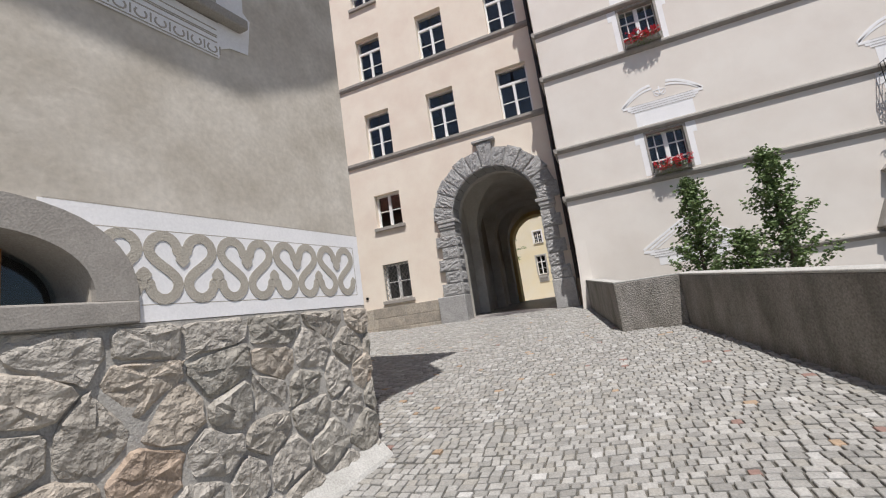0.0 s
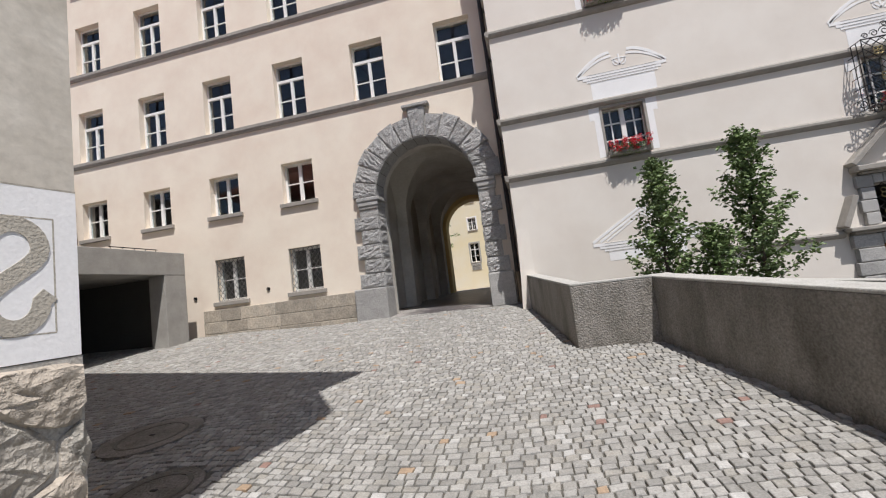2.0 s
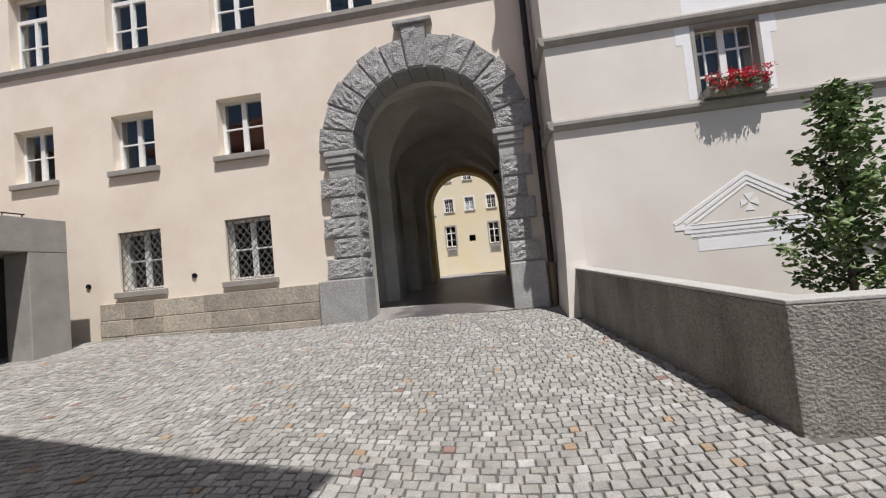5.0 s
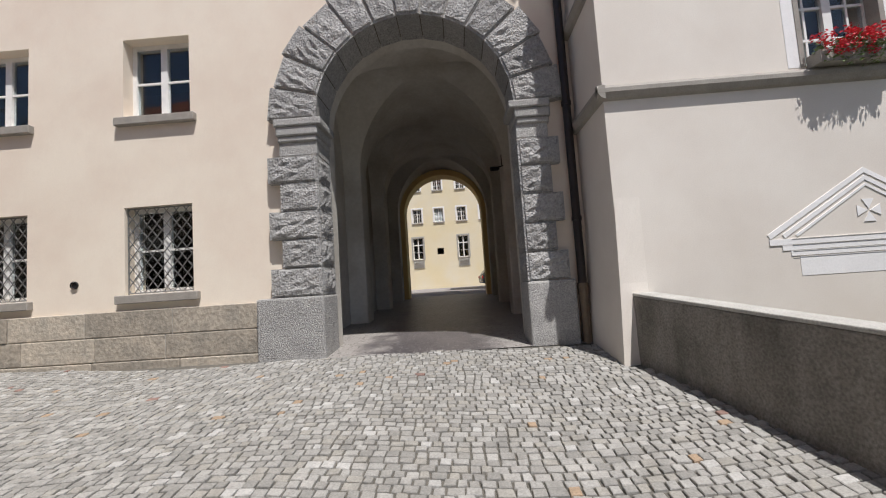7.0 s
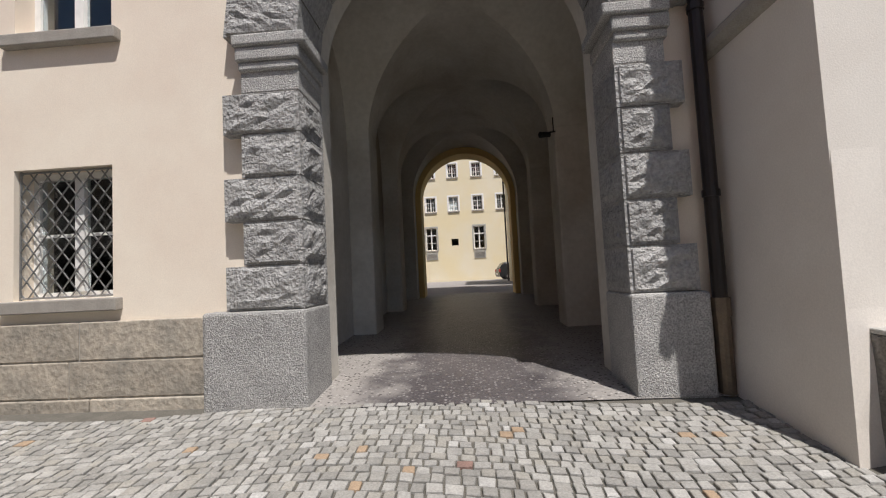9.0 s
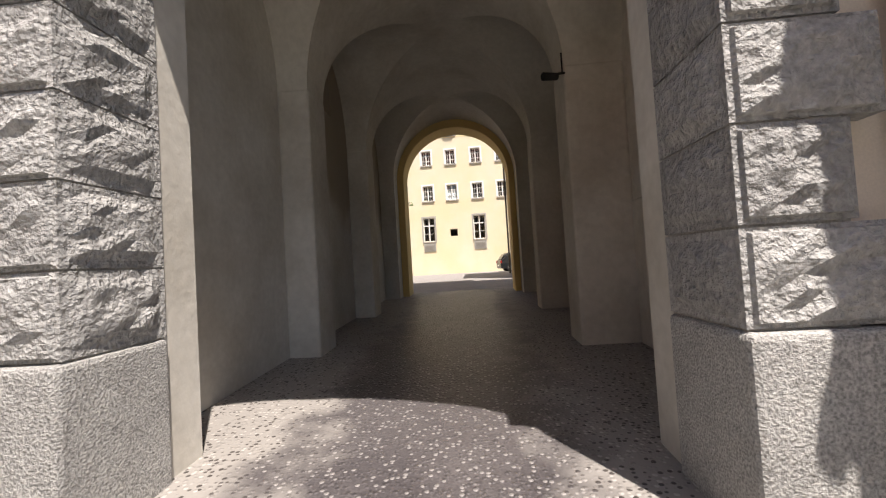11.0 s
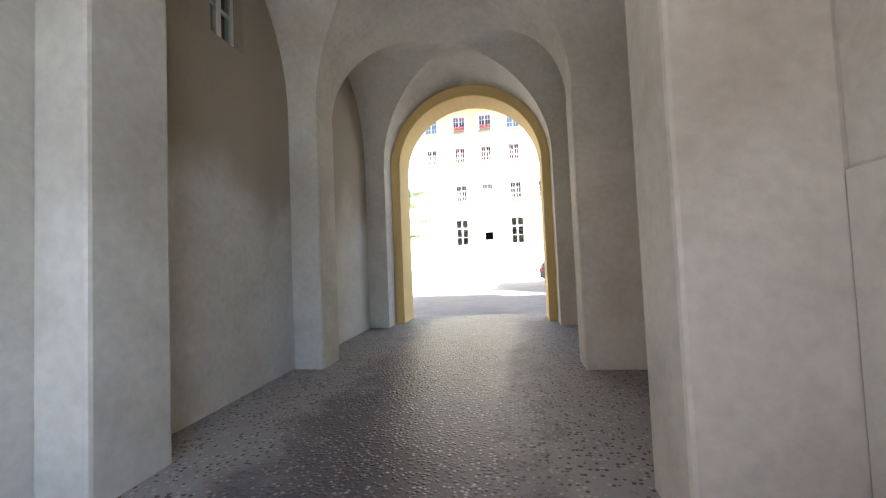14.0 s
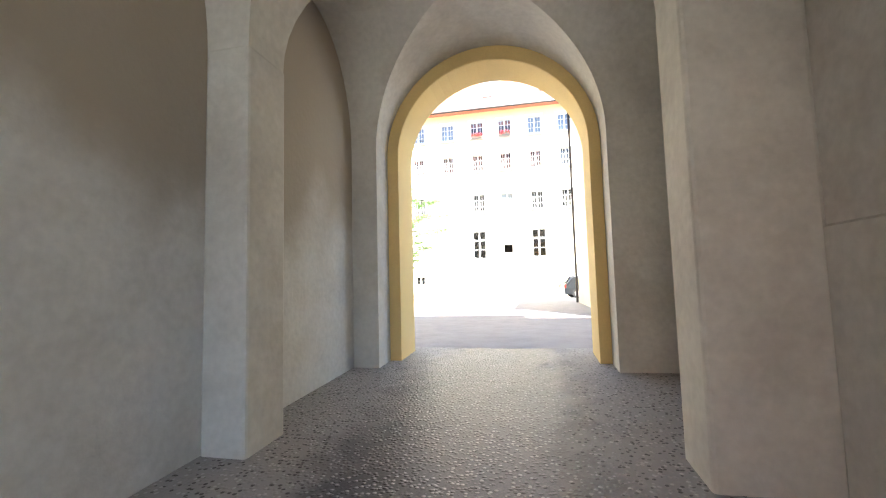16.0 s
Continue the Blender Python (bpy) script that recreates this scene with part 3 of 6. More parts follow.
def rough_block(outline, y0, y1, name, mat, seed, rim=0.035, swell=0.03):
    """A stone with a drafted margin and a rough pillow in front. outline in x and z."""
    r = random.Random(seed)
    b = Build()
    n = len(outline)
    c = Vector((sum(p[0] for p in outline) / n, sum(p[1] for p in outline) / n))
    pts = [Vector(p) for p in outline]

    def ring(s, y):
        out = []
        for p in pts:
            d = p - c
            out.append((c.x + d.x * s, y, c.y + d.y * s))
        return out

    L = sum((p - c).length for p in pts) / n
    s1 = 1 - rim / L
    back, front = ring(1, y1), ring(1, y0)
    inner, inner2 = ring(s1, y0), ring(s1 - 0.03, y0 - swell * 0.7)
    b.face(*back)
    for k in range(n):
        j = (k + 1) % n
        b.face(back[k], back[j], front[j], front[k])
        b.face(front[k], front[j], inner[j], inner[k])
        b.face(inner[k], inner[j], inner2[j], inner2[k])
    # rough pillow as a small grid between the corners of the inner ring
    if n == 4:
        m = 6
        A, B2, C, D = [Vector(p) for p in inner2]
        g = []
        for i in range(m + 1):
            for j in range(m + 1):
                u, v = i / m, j / m
                p = (A * (1 - u) + B2 * u) * (1 - v) + (D * (1 - u) + C * u) * v
                if 0 < i < m and 0 < j < m:
                    p = p + Vector((r.uniform(-.012, .012), r.uniform(-0.028, 0.012), r.uniform(-.012, .012)))
                g.append(p)
        for i in range(m):
            for j in range(m):
                b.face(g[i * (m + 1) + j], g[(i + 1) * (m + 1) + j], g[(i + 1) * (m + 1) + j + 1], g[i * (m + 1) + j + 1])
    else:
        b.face(*inner2)
    return place(b.make(name, mat), gate)


def jamb(side, edge, outs, y0, y1):
    """side 1: stones lie to the left of edge; -1: to the right."""
    levels = [2.08, 2.50, 2.92, 3.34, 3.76, 4.16]
    for k in range(5):
        out = outs[k % 2]
        x0, x1 = sorted((edge, out))
        rough_block([(x0, levels[k] + .006), (x1, levels[k] + .006), (x1, levels[k + 1] - .006), (x0, levels[k + 1] - .006)], y0, y1, "block", M_RUSTIC, 40 + k + (10 if side > 0 else 0))
        # rough stone face inside the opening
        b = Build()
        r = random.Random(90 + k + (10 if side > 0 else 0))
        m = 6
        z0, z1 = levels[k] + .04, levels[k + 1] - .04
        ya, yb = y0 + 0.04, y1 - 0.04
        g = []
        for i in range(m + 1):
            for j in range(m + 1):
                inside = 0 < i < m and 0 < j < m
                on = (i in (0, m) or j in (0, m))
                off = -0.001 if on else r.uniform(0.012, 0.036)
                g.append((edge + side * off, ya + (yb - ya) * i / m, z0 + (z1 - z0) * j / m))
        for i in range(m):
            for j in range(m):
                b.face(g[i * (m + 1) + j], g[(i + 1) * (m + 1) + j], g[(i + 1) * (m + 1) + j + 1], g[i * (m + 1) + j + 1])
        place(b.make("boss", M_RUSTIC), gate)
    out = outs[1]
    x0, x1 = sorted((edge, out))
    b = Build()
    b.box(x0, x1, y0 + 0.01, y1, 4.166, 4.37)
    place(b.make("neck", M_GRANITE, bevel=0.01), gate)
    b = Build()
    a0, a1 = (out - 0.05, edge + 0.03) if side > 0 else (edge - 0.03, out + 0.05)
    b.box(a0 + 0.04, a1 - 0.02, y0 - 0.02, y1, 4.372, 4.46)
    b.box(a0, a1 + 0.06 * (side > 0), y0 - 0.07, y1, 4.60, 4.715) if side > 0 else b.box(a0 - 0.06, a1, y0 - 0.07, y1, 4.60, 4.715)
    b.box(a0 + 0.02, a1, y0 - 0.045, y1, 4.46, 4.60)
    place(b.make("capital", M_GRANITE, bevel=0.02), gate)
    b = Build()
    a0, a1 = (outs[2], edge + 0.02) if side > 0 else (edge - 0.02, outs[2])
    b.box(a0, a1, y0 - 0.05, y1, 0.95, 2.075)
    place(b.make("base", M_GRANITE, bevel=0.03), gate)


b = Build()
b.box(-5.0, GX0 - 0.012, 13.565, 14.19, 2.0, 4.6)
b.box(GX1 + 0.012, -1.06, 13.565, 14.19, 2.0, 4.6)
for q in range(26):
    a0, a1 = math.pi * q / 26, math.pi * (q + 1) / 26
    b.prism([(GC + r * math.cos(a), 13.565, GS + r * math.sin(a)) for r, a in ((GR + 0.012, a0), (2.1, a0), (2.1, a1), (GR + 0.012, a1))], (0, 0.625, 0))
place(b.make("joint_mortar", M_MORTAR), gate)
jamb(1, GX0, (-5.2, -5.02, -5.42), 13.55, 14.2)
jamb(-1, GX1, (-0.9, -1.04, -0.84), 13.55, 14.2)
N = 13
for k in range(N):
    a0, a1 = math.pi * (1 - k / N), math.pi * (1 - (k + 1) / N)
    key = k == N // 2
    ro = 2.19 if k % 2 == 0 else 2.14
    if key:
        ro = 2.40
    e = 0.006
    c0, c1 = (math.cos(a0 - e), math.sin(a0 - e)), (math.cos(a1 + e), math.sin(a1 + e))
    o0 = o1 = ro / math.cos((a0 - a1) / 2)
    outline = [(GC + GR * c0[0], GS + GR * c0[1]), (GC + o0 * c0[0], GS + o0 * c0[1]), (GC + o1 * c1[0], GS + o1 * c1[1]), (GC + GR * c1[0], GS + GR * c1[1])]
    rough_block(outline, 13.53 if key else 13.55, 14.2, "voussoir", M_RUSTIC, 200 + k)
for k in range(1, N):
    a = math.pi * (1 - k / N)
    d, e = Vector((math.cos(a), 0, math.sin(a))), Vector((-math.sin(a), 0, math.cos(a))) * 0.006
    c = Vector((GC, 13.6, GS)) + d * (GR - 0.003)
    b = Build()
    b.prism([c + e, c - e, c - e + d * 0.02, c + e + d * 0.02], (0, 0.5, 0))
    place(b.make("joint", M_JOINT), gate)
b = Build()
b.box(GC - 0.40, GC + 0.40, 13.46, 13.7, 7.10, 7.20)
place(b.make("keystone_cap", M_GRANITE, bevel=0.02), gate)


# ---- passage ----
def arch_wall(b, y0, y1, xl, xr, ox0, ox1, spring, rise, top, bottom=0.9, n=28):
    """A wall across the passage between ox0 and ox1 with an arched opening from xl to xr."""
    c, a = (xl + xr) / 2, (xr - xl) / 2
    pts = []
    for k in range(n + 1):
        t = math.pi * (1 - k / n)
        cx, sx = math.cos(t), math.sin(t)
        pts.append((c + a * cx, spring + rise * abs(sx)))
    for y in (y0, y1):
        b.face((ox0, y, bottom), (xl, y, bottom), (xl, y, top), (ox0, y, top))
        b.face((xr, y, bottom), (ox1, y, bottom), (ox1, y, top), (xr, y, top))
        for (xa, za), (xb, zb) in zip(pts, pts[1:]):
            b.face((xa, y, za), (xb, y, zb), (xb, y, top), (xa, y, top))
    for (xa, za), (xb, zb) in zip(pts, pts[1:]):
        b.face((xa, y0, za), (xb, y0, zb), (xb, y1, zb), (xa, y1, za))
    for x in (xl, xr):
        b.face((x, y0, bottom), (x, y1, bottom), (x, y1, spring), (x, y0, spring))


PL, PR = -5.0, -0.58
BX0, BX1, SPRING, CROWN = -4.6, -1.3, 4.8, 6.47
b = Build()
b.box(PL - 0.5, PL, 14.0, 17.3, 0.9, 7.4)
b.make("wall_passage_west_1", M_PASS, label="pale grey plaster wall of the vaulted passage", category="wall", kind="structure")
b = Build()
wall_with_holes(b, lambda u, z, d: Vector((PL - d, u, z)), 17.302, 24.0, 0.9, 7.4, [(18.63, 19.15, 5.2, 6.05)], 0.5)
b.make("wall_passage_west_2", M_PASS_BROWNED, label="plaster wall with brown damp stains in the passage", category="wall", kind="structure")
b = Build()
b.box(PR, PR + 0.5, 14.0, 24.0, 0.9, 7.4)
b.make("wall_passage_east", M_PASS, label="pale plaster wall of the vaulted passage", category="wall", kind="structure")
b = Build()
for y0, y1 in ((14.52, 17.03), (17.66, 20.06)):
    b.prism([(PR, y0, 0.9), (PR - 0.03, y0, 0.9), (PR - 0.03, y0, 3.04), (PR, y0, 3.06)], (0, y1 - y0, 0))
b.make("trim_dado", M_PASS, label="plaster dado with a narrow ledge", category="trim", kind="structure")


def pier_arch(name, y0, y1, label):
    b = Build()
    arch_wall(b, y0, y1, BX0, BX1, PL - 0.02, PR + 0.02, SPRING, CROWN - SPRING, 7.3)
    b.make(name, M_PASS, label=label, category="arch", kind="structure")
    b = Build()
    b.box(PL + 0.001, -4.585, y0 - 0.015, y1 + 0.015, 0.9, 4.81)
    b.make(name + "_pier_west", M_PASS, label="plastered pier in the passage", category="pier", kind="structure", bevel=0.03)
    b = Build()
    b.box(-1.315, PR - 0.001, y0 - 0.015, y1 + 0.001, 0.9, 4.81)
    b.make(name + "_pier_east", M_PASS, label="plastered pier in the passage", category="pier", kind="structure", bevel=0.03)


pier_arch("wall_arch_1", 17.05, 17.64, "plastered cross arch on piers")
pier_arch("wall_arch_2", 20.08, 20.58, "plastered cross arch on piers")
b = Build()
arch_wall(b, 14.202, 14.51, GX0 - 0.015, GX1 + 0.015, PL - 0.02, PR + 0.02, GS, GR + 0.015, 7.4)
b.make("wall_gate_inner", M_PASS, label="plastered inner side of the gate wall", category="wall", kind="structure", bevel=0.015)
b = Build()
arch_wall(b, 23.0, 23.5, BX0, BX1, PL - 0.02, PR + 0.02, SPRING, CROWN - SPRING, 7.6)
b.make("wall_exit_order", M_PASS, label="plastered outer order of the exit arch", category="arch", kind="structure")
b = Build()
arch_wall(b, 23.504, 24.27, -4.42, -1.465, PL - 0.5, PR + 0.48, 4.79, 1.46, 7.6)
b.make("wall_exit_arch", M_YELLOW, label="yellow ochre exit arch to the courtyard", category="arch", kind="structure", bevel=0.02)


def vault(name, y0, y1):
    """A groin vault: a barrel along the passage flush with the cross arches, cut by a barrel from wall to wall."""
    b = Build()
    n = 28
    hx, hy, yc, xc = (BX1 - BX0) / 2, (y1 - y0) / 2, (y0 + y1) / 2, (BX0 + BX1) / 2
    par = [-math.cos(math.pi * k / n) for k in range(n + 1)]

    def h(t):
        return SPRING + (CROWN - SPRING) * math.sqrt(max(0.0, 1 - t * t))

    cols = [(PL - 0.02, 1.0)] + [(xc + p * hx, p) for p in par] + [(PR + 0.02, 1.0)]
    for x, p in cols:
        for t in par:
            b.v.append((x, yc + t * hy, max(h(p), h(t))))
    for i in range(n + 2):
        for j in range(n):
            a = i * (n + 1) + j
            c, d, e = a + n + 1, a + n + 2, a + 1
            # the edges follow the groins
            if (i - 1 < n / 2) == (j < n / 2):
                b.f += [(a, c, d), (a, d, e)]
            else:
                b.f += [(a, c, e), (c, d, e)]
            b.mi += [0, 0]
    ob = b.make(name, M_PASS, label="plastered groin vault over the passage", category="ceiling", kind="structure", smooth=True)
    ob.data.set_sharp_from_angle(angle=radians(24))
    return ob


vault("ceiling_1", 14.51, 17.05)
vault("ceiling_2", 17.64, 20.08)
vault("ceiling_3", 20.58, 23.0)
b = Build()
b.box(-5.45, -0.13, 14.0, 23.9, 7.41, 7.5)
b.make("ceiling_slab", M_ROOM_SHADE, label="floor slab above the passage vaults", category="ceiling", kind="structure")
window(lambda u, z, d: Vector((PL - d, u, z)), 18.63, 19.15, 5.2, 6.05, depth=0.12, sill=False, wide=0.05, label="small white casement high in the passage wall")
b = Build()
b.tube([(-1.42, 16.93, 4.62), (-1.60, 16.85, 4.60)], [0.045, 0.05], 10)
b.tube([(-1.3, 17.03, 4.70), (-1.42, 16.95, 4.66)], 0.015, 6)
b.tube([(-1.33, 17.02, 4.70), (-1.33, 17.02, 4.95)], 0.01, 6)
b.make("security_camera", M_RUBBER, label="small black security camera on the pier", category="camera", smooth=False)


# ---- pale building beside the gate ----
RY, RX = 12.5, -0.6


def on_pale(u, z, d):
    return Vector((u, RY + d, z))


PALE = [(1.73, 2.77, 4.4, 5.62), (1.73, 2.77, 8.15, 9.42), (7.02, 8.22, 4.4, 5.62), (7.02, 8.22, 8.15, 9.42), (12.3, 13.4, 4.4, 5.62)]
b = Build()
wall_with_holes(b, on_pale, RX, 30, -0.6, 18.0, PALE + [(6.68, 8.2, -0.6, 1.86), (6.75, 8.2, 2.03, 2.86)], 0.5)
b.face((RX, RY + 0.5, -0.6), (RX, RY + 0.5, 18), (RX, FY - 0.002, 18), (RX, FY - 0.002, -0.6))
b.box(RX, 30, 12.99, 13.6, 18, 18.1)
b.make("wall_pale_front", M_PALE, label="pale off-white plaster facade with stone bands", category="wall", kind="structure")
b = Build()
b.prism([(RX + 0.01, RY - 0.03, 0.6), (RX + 0.01, FY, 0.6), (RX - 0.13, FY, 0.6), (RX - 0.13, RY - 0.16, 0.6), (RX + 0.2, RY - 0.08, 0.6), (RX + 0.2, RY - 0.03, 0.6)], (0, 0, 0.02))
bm_pts = [((RX + 0.01, FY), (RX - 0.13, FY)), ((RX + 0.01, RY - 0.0), (RX - 0.13, RY - 0.14)), ((RX + 0.3, RY), (RX + 0.3, RY - 0.002))]
for (t0, f0), (t1, f1) in zip(bm_pts, bm_pts[1:]):
    for (za, ka), (zb, kb) in (((0.6, 1.0), (1.3, 0.62)), ((1.3, 0.62), (2.0, 0.3)), ((2.0, 0.3), (3.0, 0.02))):
        p = [Vector((t0[0] * (1 - ka) + f0[0] * ka, t0[1] * (1 - ka) + f0[1] * ka, za)), Vector((t1[0] * (1 - ka) + f1[0] * ka, t1[1] * (1 - ka) + f1[1] * ka, za)),
             Vector((t1[0] * (1 - kb) + f1[0] * kb, t1[1] * (1 - kb) + f1[1] * kb, zb)), Vector((t0[0] * (1 - kb) + f0[0] * kb, t0[1] * (1 - kb) + f0[1] * kb, zb))]
        b.face(*p)
b.make("wall_pale_foot", M_PALE, label="flared plaster foot of the corner", category="wall", kind="structure")
b = Build()
b.prism([(RX - 0.8, 11.7, 18.1), (RX - 0.8, 16, 20.5), (RX - 0.8, 24, 18.1)], (32, 0, 0))
b.make("roof_pale", M_ROOFRED, label="tiled roof of the pale building", category="roof", kind="structure")
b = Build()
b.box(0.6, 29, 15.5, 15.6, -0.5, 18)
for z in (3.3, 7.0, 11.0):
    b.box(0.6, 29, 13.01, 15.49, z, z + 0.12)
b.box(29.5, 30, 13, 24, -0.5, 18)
b.make("wall_pale_inner", M_ROOM_SHADE, label="dim rooms behind the pale facade", category="wall", kind="structure")
b = Build()
for z0, z1, x1 in ((4.18, 4.35, 30), (5.63, 5.80, 30), (7.95, 8.12, 30), (9.43, 9.60, 30), (1.80, 1.95, 6.1), (11.7, 11.87, 30), (13.2, 13.37, 30)):
    x0 = RX - 0.09
    if z0 < 3:
        x0 = 3.5
    ring = [(RY, z0), (RY - 0.05, z0 + 0.02), (RY - 0.09, z0 + 0.08), (RY - 0.09, z1 - 0.04), (RY - 0.06, z1), (RY, z1)]
    b.prism([(x0, y, z) for y, z in ring], (x1 - x0, 0, 0))
    if x0 < 0:
        b.prism([(RX - (RY - y), RY - 0.089, z) for y, z in ring], (0, FY - RY + 0.085, 0))
b.make("trim_pale_bands", M_TRIM, label="grey stone string courses on the pale facade", category="trim", kind="structure")
for k, (u0, u1, z0, z1) in enumerate(PALE):
    window(on_pale, u0, u1, z0, z1, depth=0.16, style="six", sill=False, label="white six-pane casement with stone reveal", group="pale facade windows")


def stone_lining(u0, u1, z0, z1):
    b = Build()
    for a in ((u0, u0 + 0.06), (u1 - 0.06, u1)):
        b.box(a[0], a[1], RY - 0.012, RY + 0.155, z0, z1)
    b.box(u0 + 0.06, u1 - 0.06, RY - 0.012, RY + 0.155, z1 - 0.05, z1)
    b.make("trim_lining", M_TRIM, label="grey stone window lining", category="trim", kind="structure")
    b = Build()
    for s, u in ((-1, u0), (1, u1)):
        q = [u, u + s * 0.14, u + s * 0.14, u + s * 0.24, u + s * 0.24, u]
        z = [z0, z0, z1 - 0.3, z1 - 0.3, z1, z1]
        b.prism([(x, RY - 0.004, zz) for x, zz in zip(q, z)], (0, 0.004, 0))
    b.make("trim_white_border", M_WHITE, label="white painted border with ears beside the window", category="trim", kind="structure")


for h in PALE:
    stone_lining(*h)


def strip(b, pts, w, y, thick=0.008):
    """A flat band along points in x and z, on the face at y."""
    n = len(pts)
    L, R = [], []
    for k, p in enumerate(pts):
        a, c = pts[max(k - 1, 0)], pts[min(k + 1, n - 1)]
        d = Vector((c[0] - a[0], c[1] - a[1])).normalized()
        L.append((p[0] - d.y * w / 2, p[1] + d.x * w / 2))
        R.append((p[0] + d.y * w / 2, p[1] - d.x * w / 2))
    for k in range(n - 1):
        b.prism([(L[k][0], y, L[k][1]), (R[k][0], y, R[k][1]), (R[k + 1][0], y, R[k + 1][1]), (L[k + 1][0], y, L[k + 1][1])], (0, -thick, 0))


def painted_pediment(cx, z, w=2.0, broken=True):
    """White painted pediment: frieze, cornice and curved or straight gable with a cross or lily."""
    root = empty("painted_pediment", (cx, RY, z), label="white painted pediment with drawn lines on pale plaster", category="wall painting", group="painted pediments", kind="structure")
    b = Build()
    h = w / 2
    fz = 0.42 if broken else 0.22
    z += fz - 0.25
    b.box(cx - h * 0.72, cx + h * 0.72, RY - 0.004, RY, z + 0.25 - fz, z + 0.25)
    for k, (a, t) in enumerate(((0.80, 0.06), (0.88, 0.06), (1.0, 0.07))):
        b.box(cx - h * a, cx + h * a, RY - 0.006 - 0.002 * k, RY, z + 0.26 + 0.065 * k, z + 0.26 + 0.065 * k + t)
    zb = z + 0.46
    if broken:
        for s in (-1, 1):
            for off, wd in ((0.0, 0.07), (0.1, 0.05)):
                pts = [(cx + s * h * (1.0 - 0.8 * t - off * 0.3), zb + (0.46 - off) * math.sin(t * math.pi / 2) ** 0.9) for t in [q / 10 for q in range(11)]]
                strip(b, pts, wd, RY)
        for a in (-0.9, 0.0, 0.9):
            pts = [(cx + 0.17 * math.sin(a) * t + 0.06 * math.sin(a * 3) * t * t, zb + 0.12 + 0.26 * t * math.cos(a)) for t in [q / 6 for q in range(7)]]
            strip(b, pts, 0.035, RY)
        for s in (-1, 1):
            strip(b, [(cx + s * (0.05 + 0.09 * math.sin(t)), zb + 0.2 - 0.09 * math.cos(t)) for t in [q * 0.5 for q in range(8)]], 0.028, RY)
    else:
        for off, wd in ((0.0, 0.06), (0.09, 0.05), (0.17, 0.03)):
            strip(b, [(cx - h * (1.0 - off * 1.6), zb + 0.03), (cx, zb + 0.74 - off), (cx + h * (1.0 - off * 1.6), zb + 0.03)], wd, RY)
        for k in range(4):
            a = k * math.pi / 2
            d, e = Vector((math.cos(a), math.sin(a))), Vector((-math.sin(a), math.cos(a)))
            c = Vector((cx, zb + 0.27))
            q = [c + d * 0.015, c + d * 0.13 + e * 0.065, c + d * 0.13 - e * 0.065]
            b.prism([(p.x, RY, p.y) for p in q], (0, -0.008, 0))
    place(b.make("paint", M_WHITE), root)
    b = Build()
    for q in range(4):
        zz = z + 0.255 + 0.065 * q
        b.box(cx - h * 0.78, cx + h * 0.78, RY - 0.0135, RY - 0.011, zz, zz + 0.007)
    place(b.make("drawn_line", M_TRIM), root)


painted_pediment(2.36, 5.82)
painted_pediment(2.36, 9.62)
painted_pediment(7.65, 5.82)
painted_pediment(2.27, 1.955, 2.3, broken=False)


def leaves(b, centre, n, spread, size, rnd, up=0.3):
    for _ in range(n):
        while True:
            q = Vector((rnd.uniform(-1, 1), rnd.uniform(-1, 1), rnd.uniform(-1, 1)))
            if q.length < 1:
                break
        p = Vector(centre) + Vector((q.x * spread[0], q.y * spread[1], q.z * spread[2]))
        one_leaf(b, p, size * rnd.uniform(0.6, 1.25), rnd, up)


def one_leaf(b, p, s, rnd, up=0.3):
    a = rnd.uniform(0, 2 * math.pi)
    d = Vector((math.cos(a), math.sin(a), rnd.uniform(-0.7, 0.5))).normalized()
    n = Vector((rnd.uniform(-1, 1), rnd.uniform(-1, 1), up + rnd.random())).normalized()
    e = d.cross(n).normalized()
    n = e.cross(d)
    i = len(b.v)
    mid = p + d * s * 0.5 - n * s * 0.08
    b.v += [tuple(p), tuple(mid + e * s * 0.3 + n * s * 0.12), tuple(p + d * s), tuple(mid - e * s * 0.3 + n * s * 0.12), tuple(mid)]
    for q in ((0, 4, 1), (1, 4, 2), (0, 3, 4), (3, 2, 4)):
        b.f.append(tuple(i + k for k in q))
        b.mi.append(b.cur)


def flower_box(cx, z, seed, w=0.9, y=RY - 0.04):
    rnd = random.Random(seed)
    root = empty("flower_box", (cx, y, z), label="window box of red geraniums with green leaves", category="flower box", group="window flower boxes")
    b = Build()
    b.box(cx - w / 2, cx + w / 2, y - 0.16, y + 0.04, z, z + 0.15)
    place(b.make("trough", M_TRIM, bevel=0.01), root)
    b = Build()
    leaves(b, (cx, y - 0.08, z + 0.17), 420, (w * 0.55, 0.15, 0.15), 0.06, rnd)
    leaves(b, (cx, y - 0.17, z + 0.05), 130, (w * 0.5, 0.07, 0.16), 0.055, rnd)
    place(b.make("foliage", M_LEAF, weld=False), root)
    b = Build()
    for _ in range(64):
        c = (cx + rnd.uniform(-w / 2, w / 2), y - 0.12 + rnd.uniform(-0.16, 0.06), z + 0.22 + rnd.uniform(-0.16, 0.15))
        leaves(b, c, 16, (0.045, 0.045, 0.04), 0.042, rnd)
    place(b.make("blossom", M_FLOWER, weld=False), root)
    return root


flower_box(2.25, 4.36, 1)
flower_box(2.25, 8.13, 2)
flower_box(7.62, 4.36, 3, 0.95, RY - 0.08)
flower_box(7.62, 8.13, 4)


# ---- portal and caged window on the pale facade ----
portal = empty("portal", (7.45, RY, -0.4), label="grey stone portal with two stacked pediments", category="portal", kind="structure")


def part(b, name, mat, root, **k):
    return place(b.make(name, mat, **k), root)


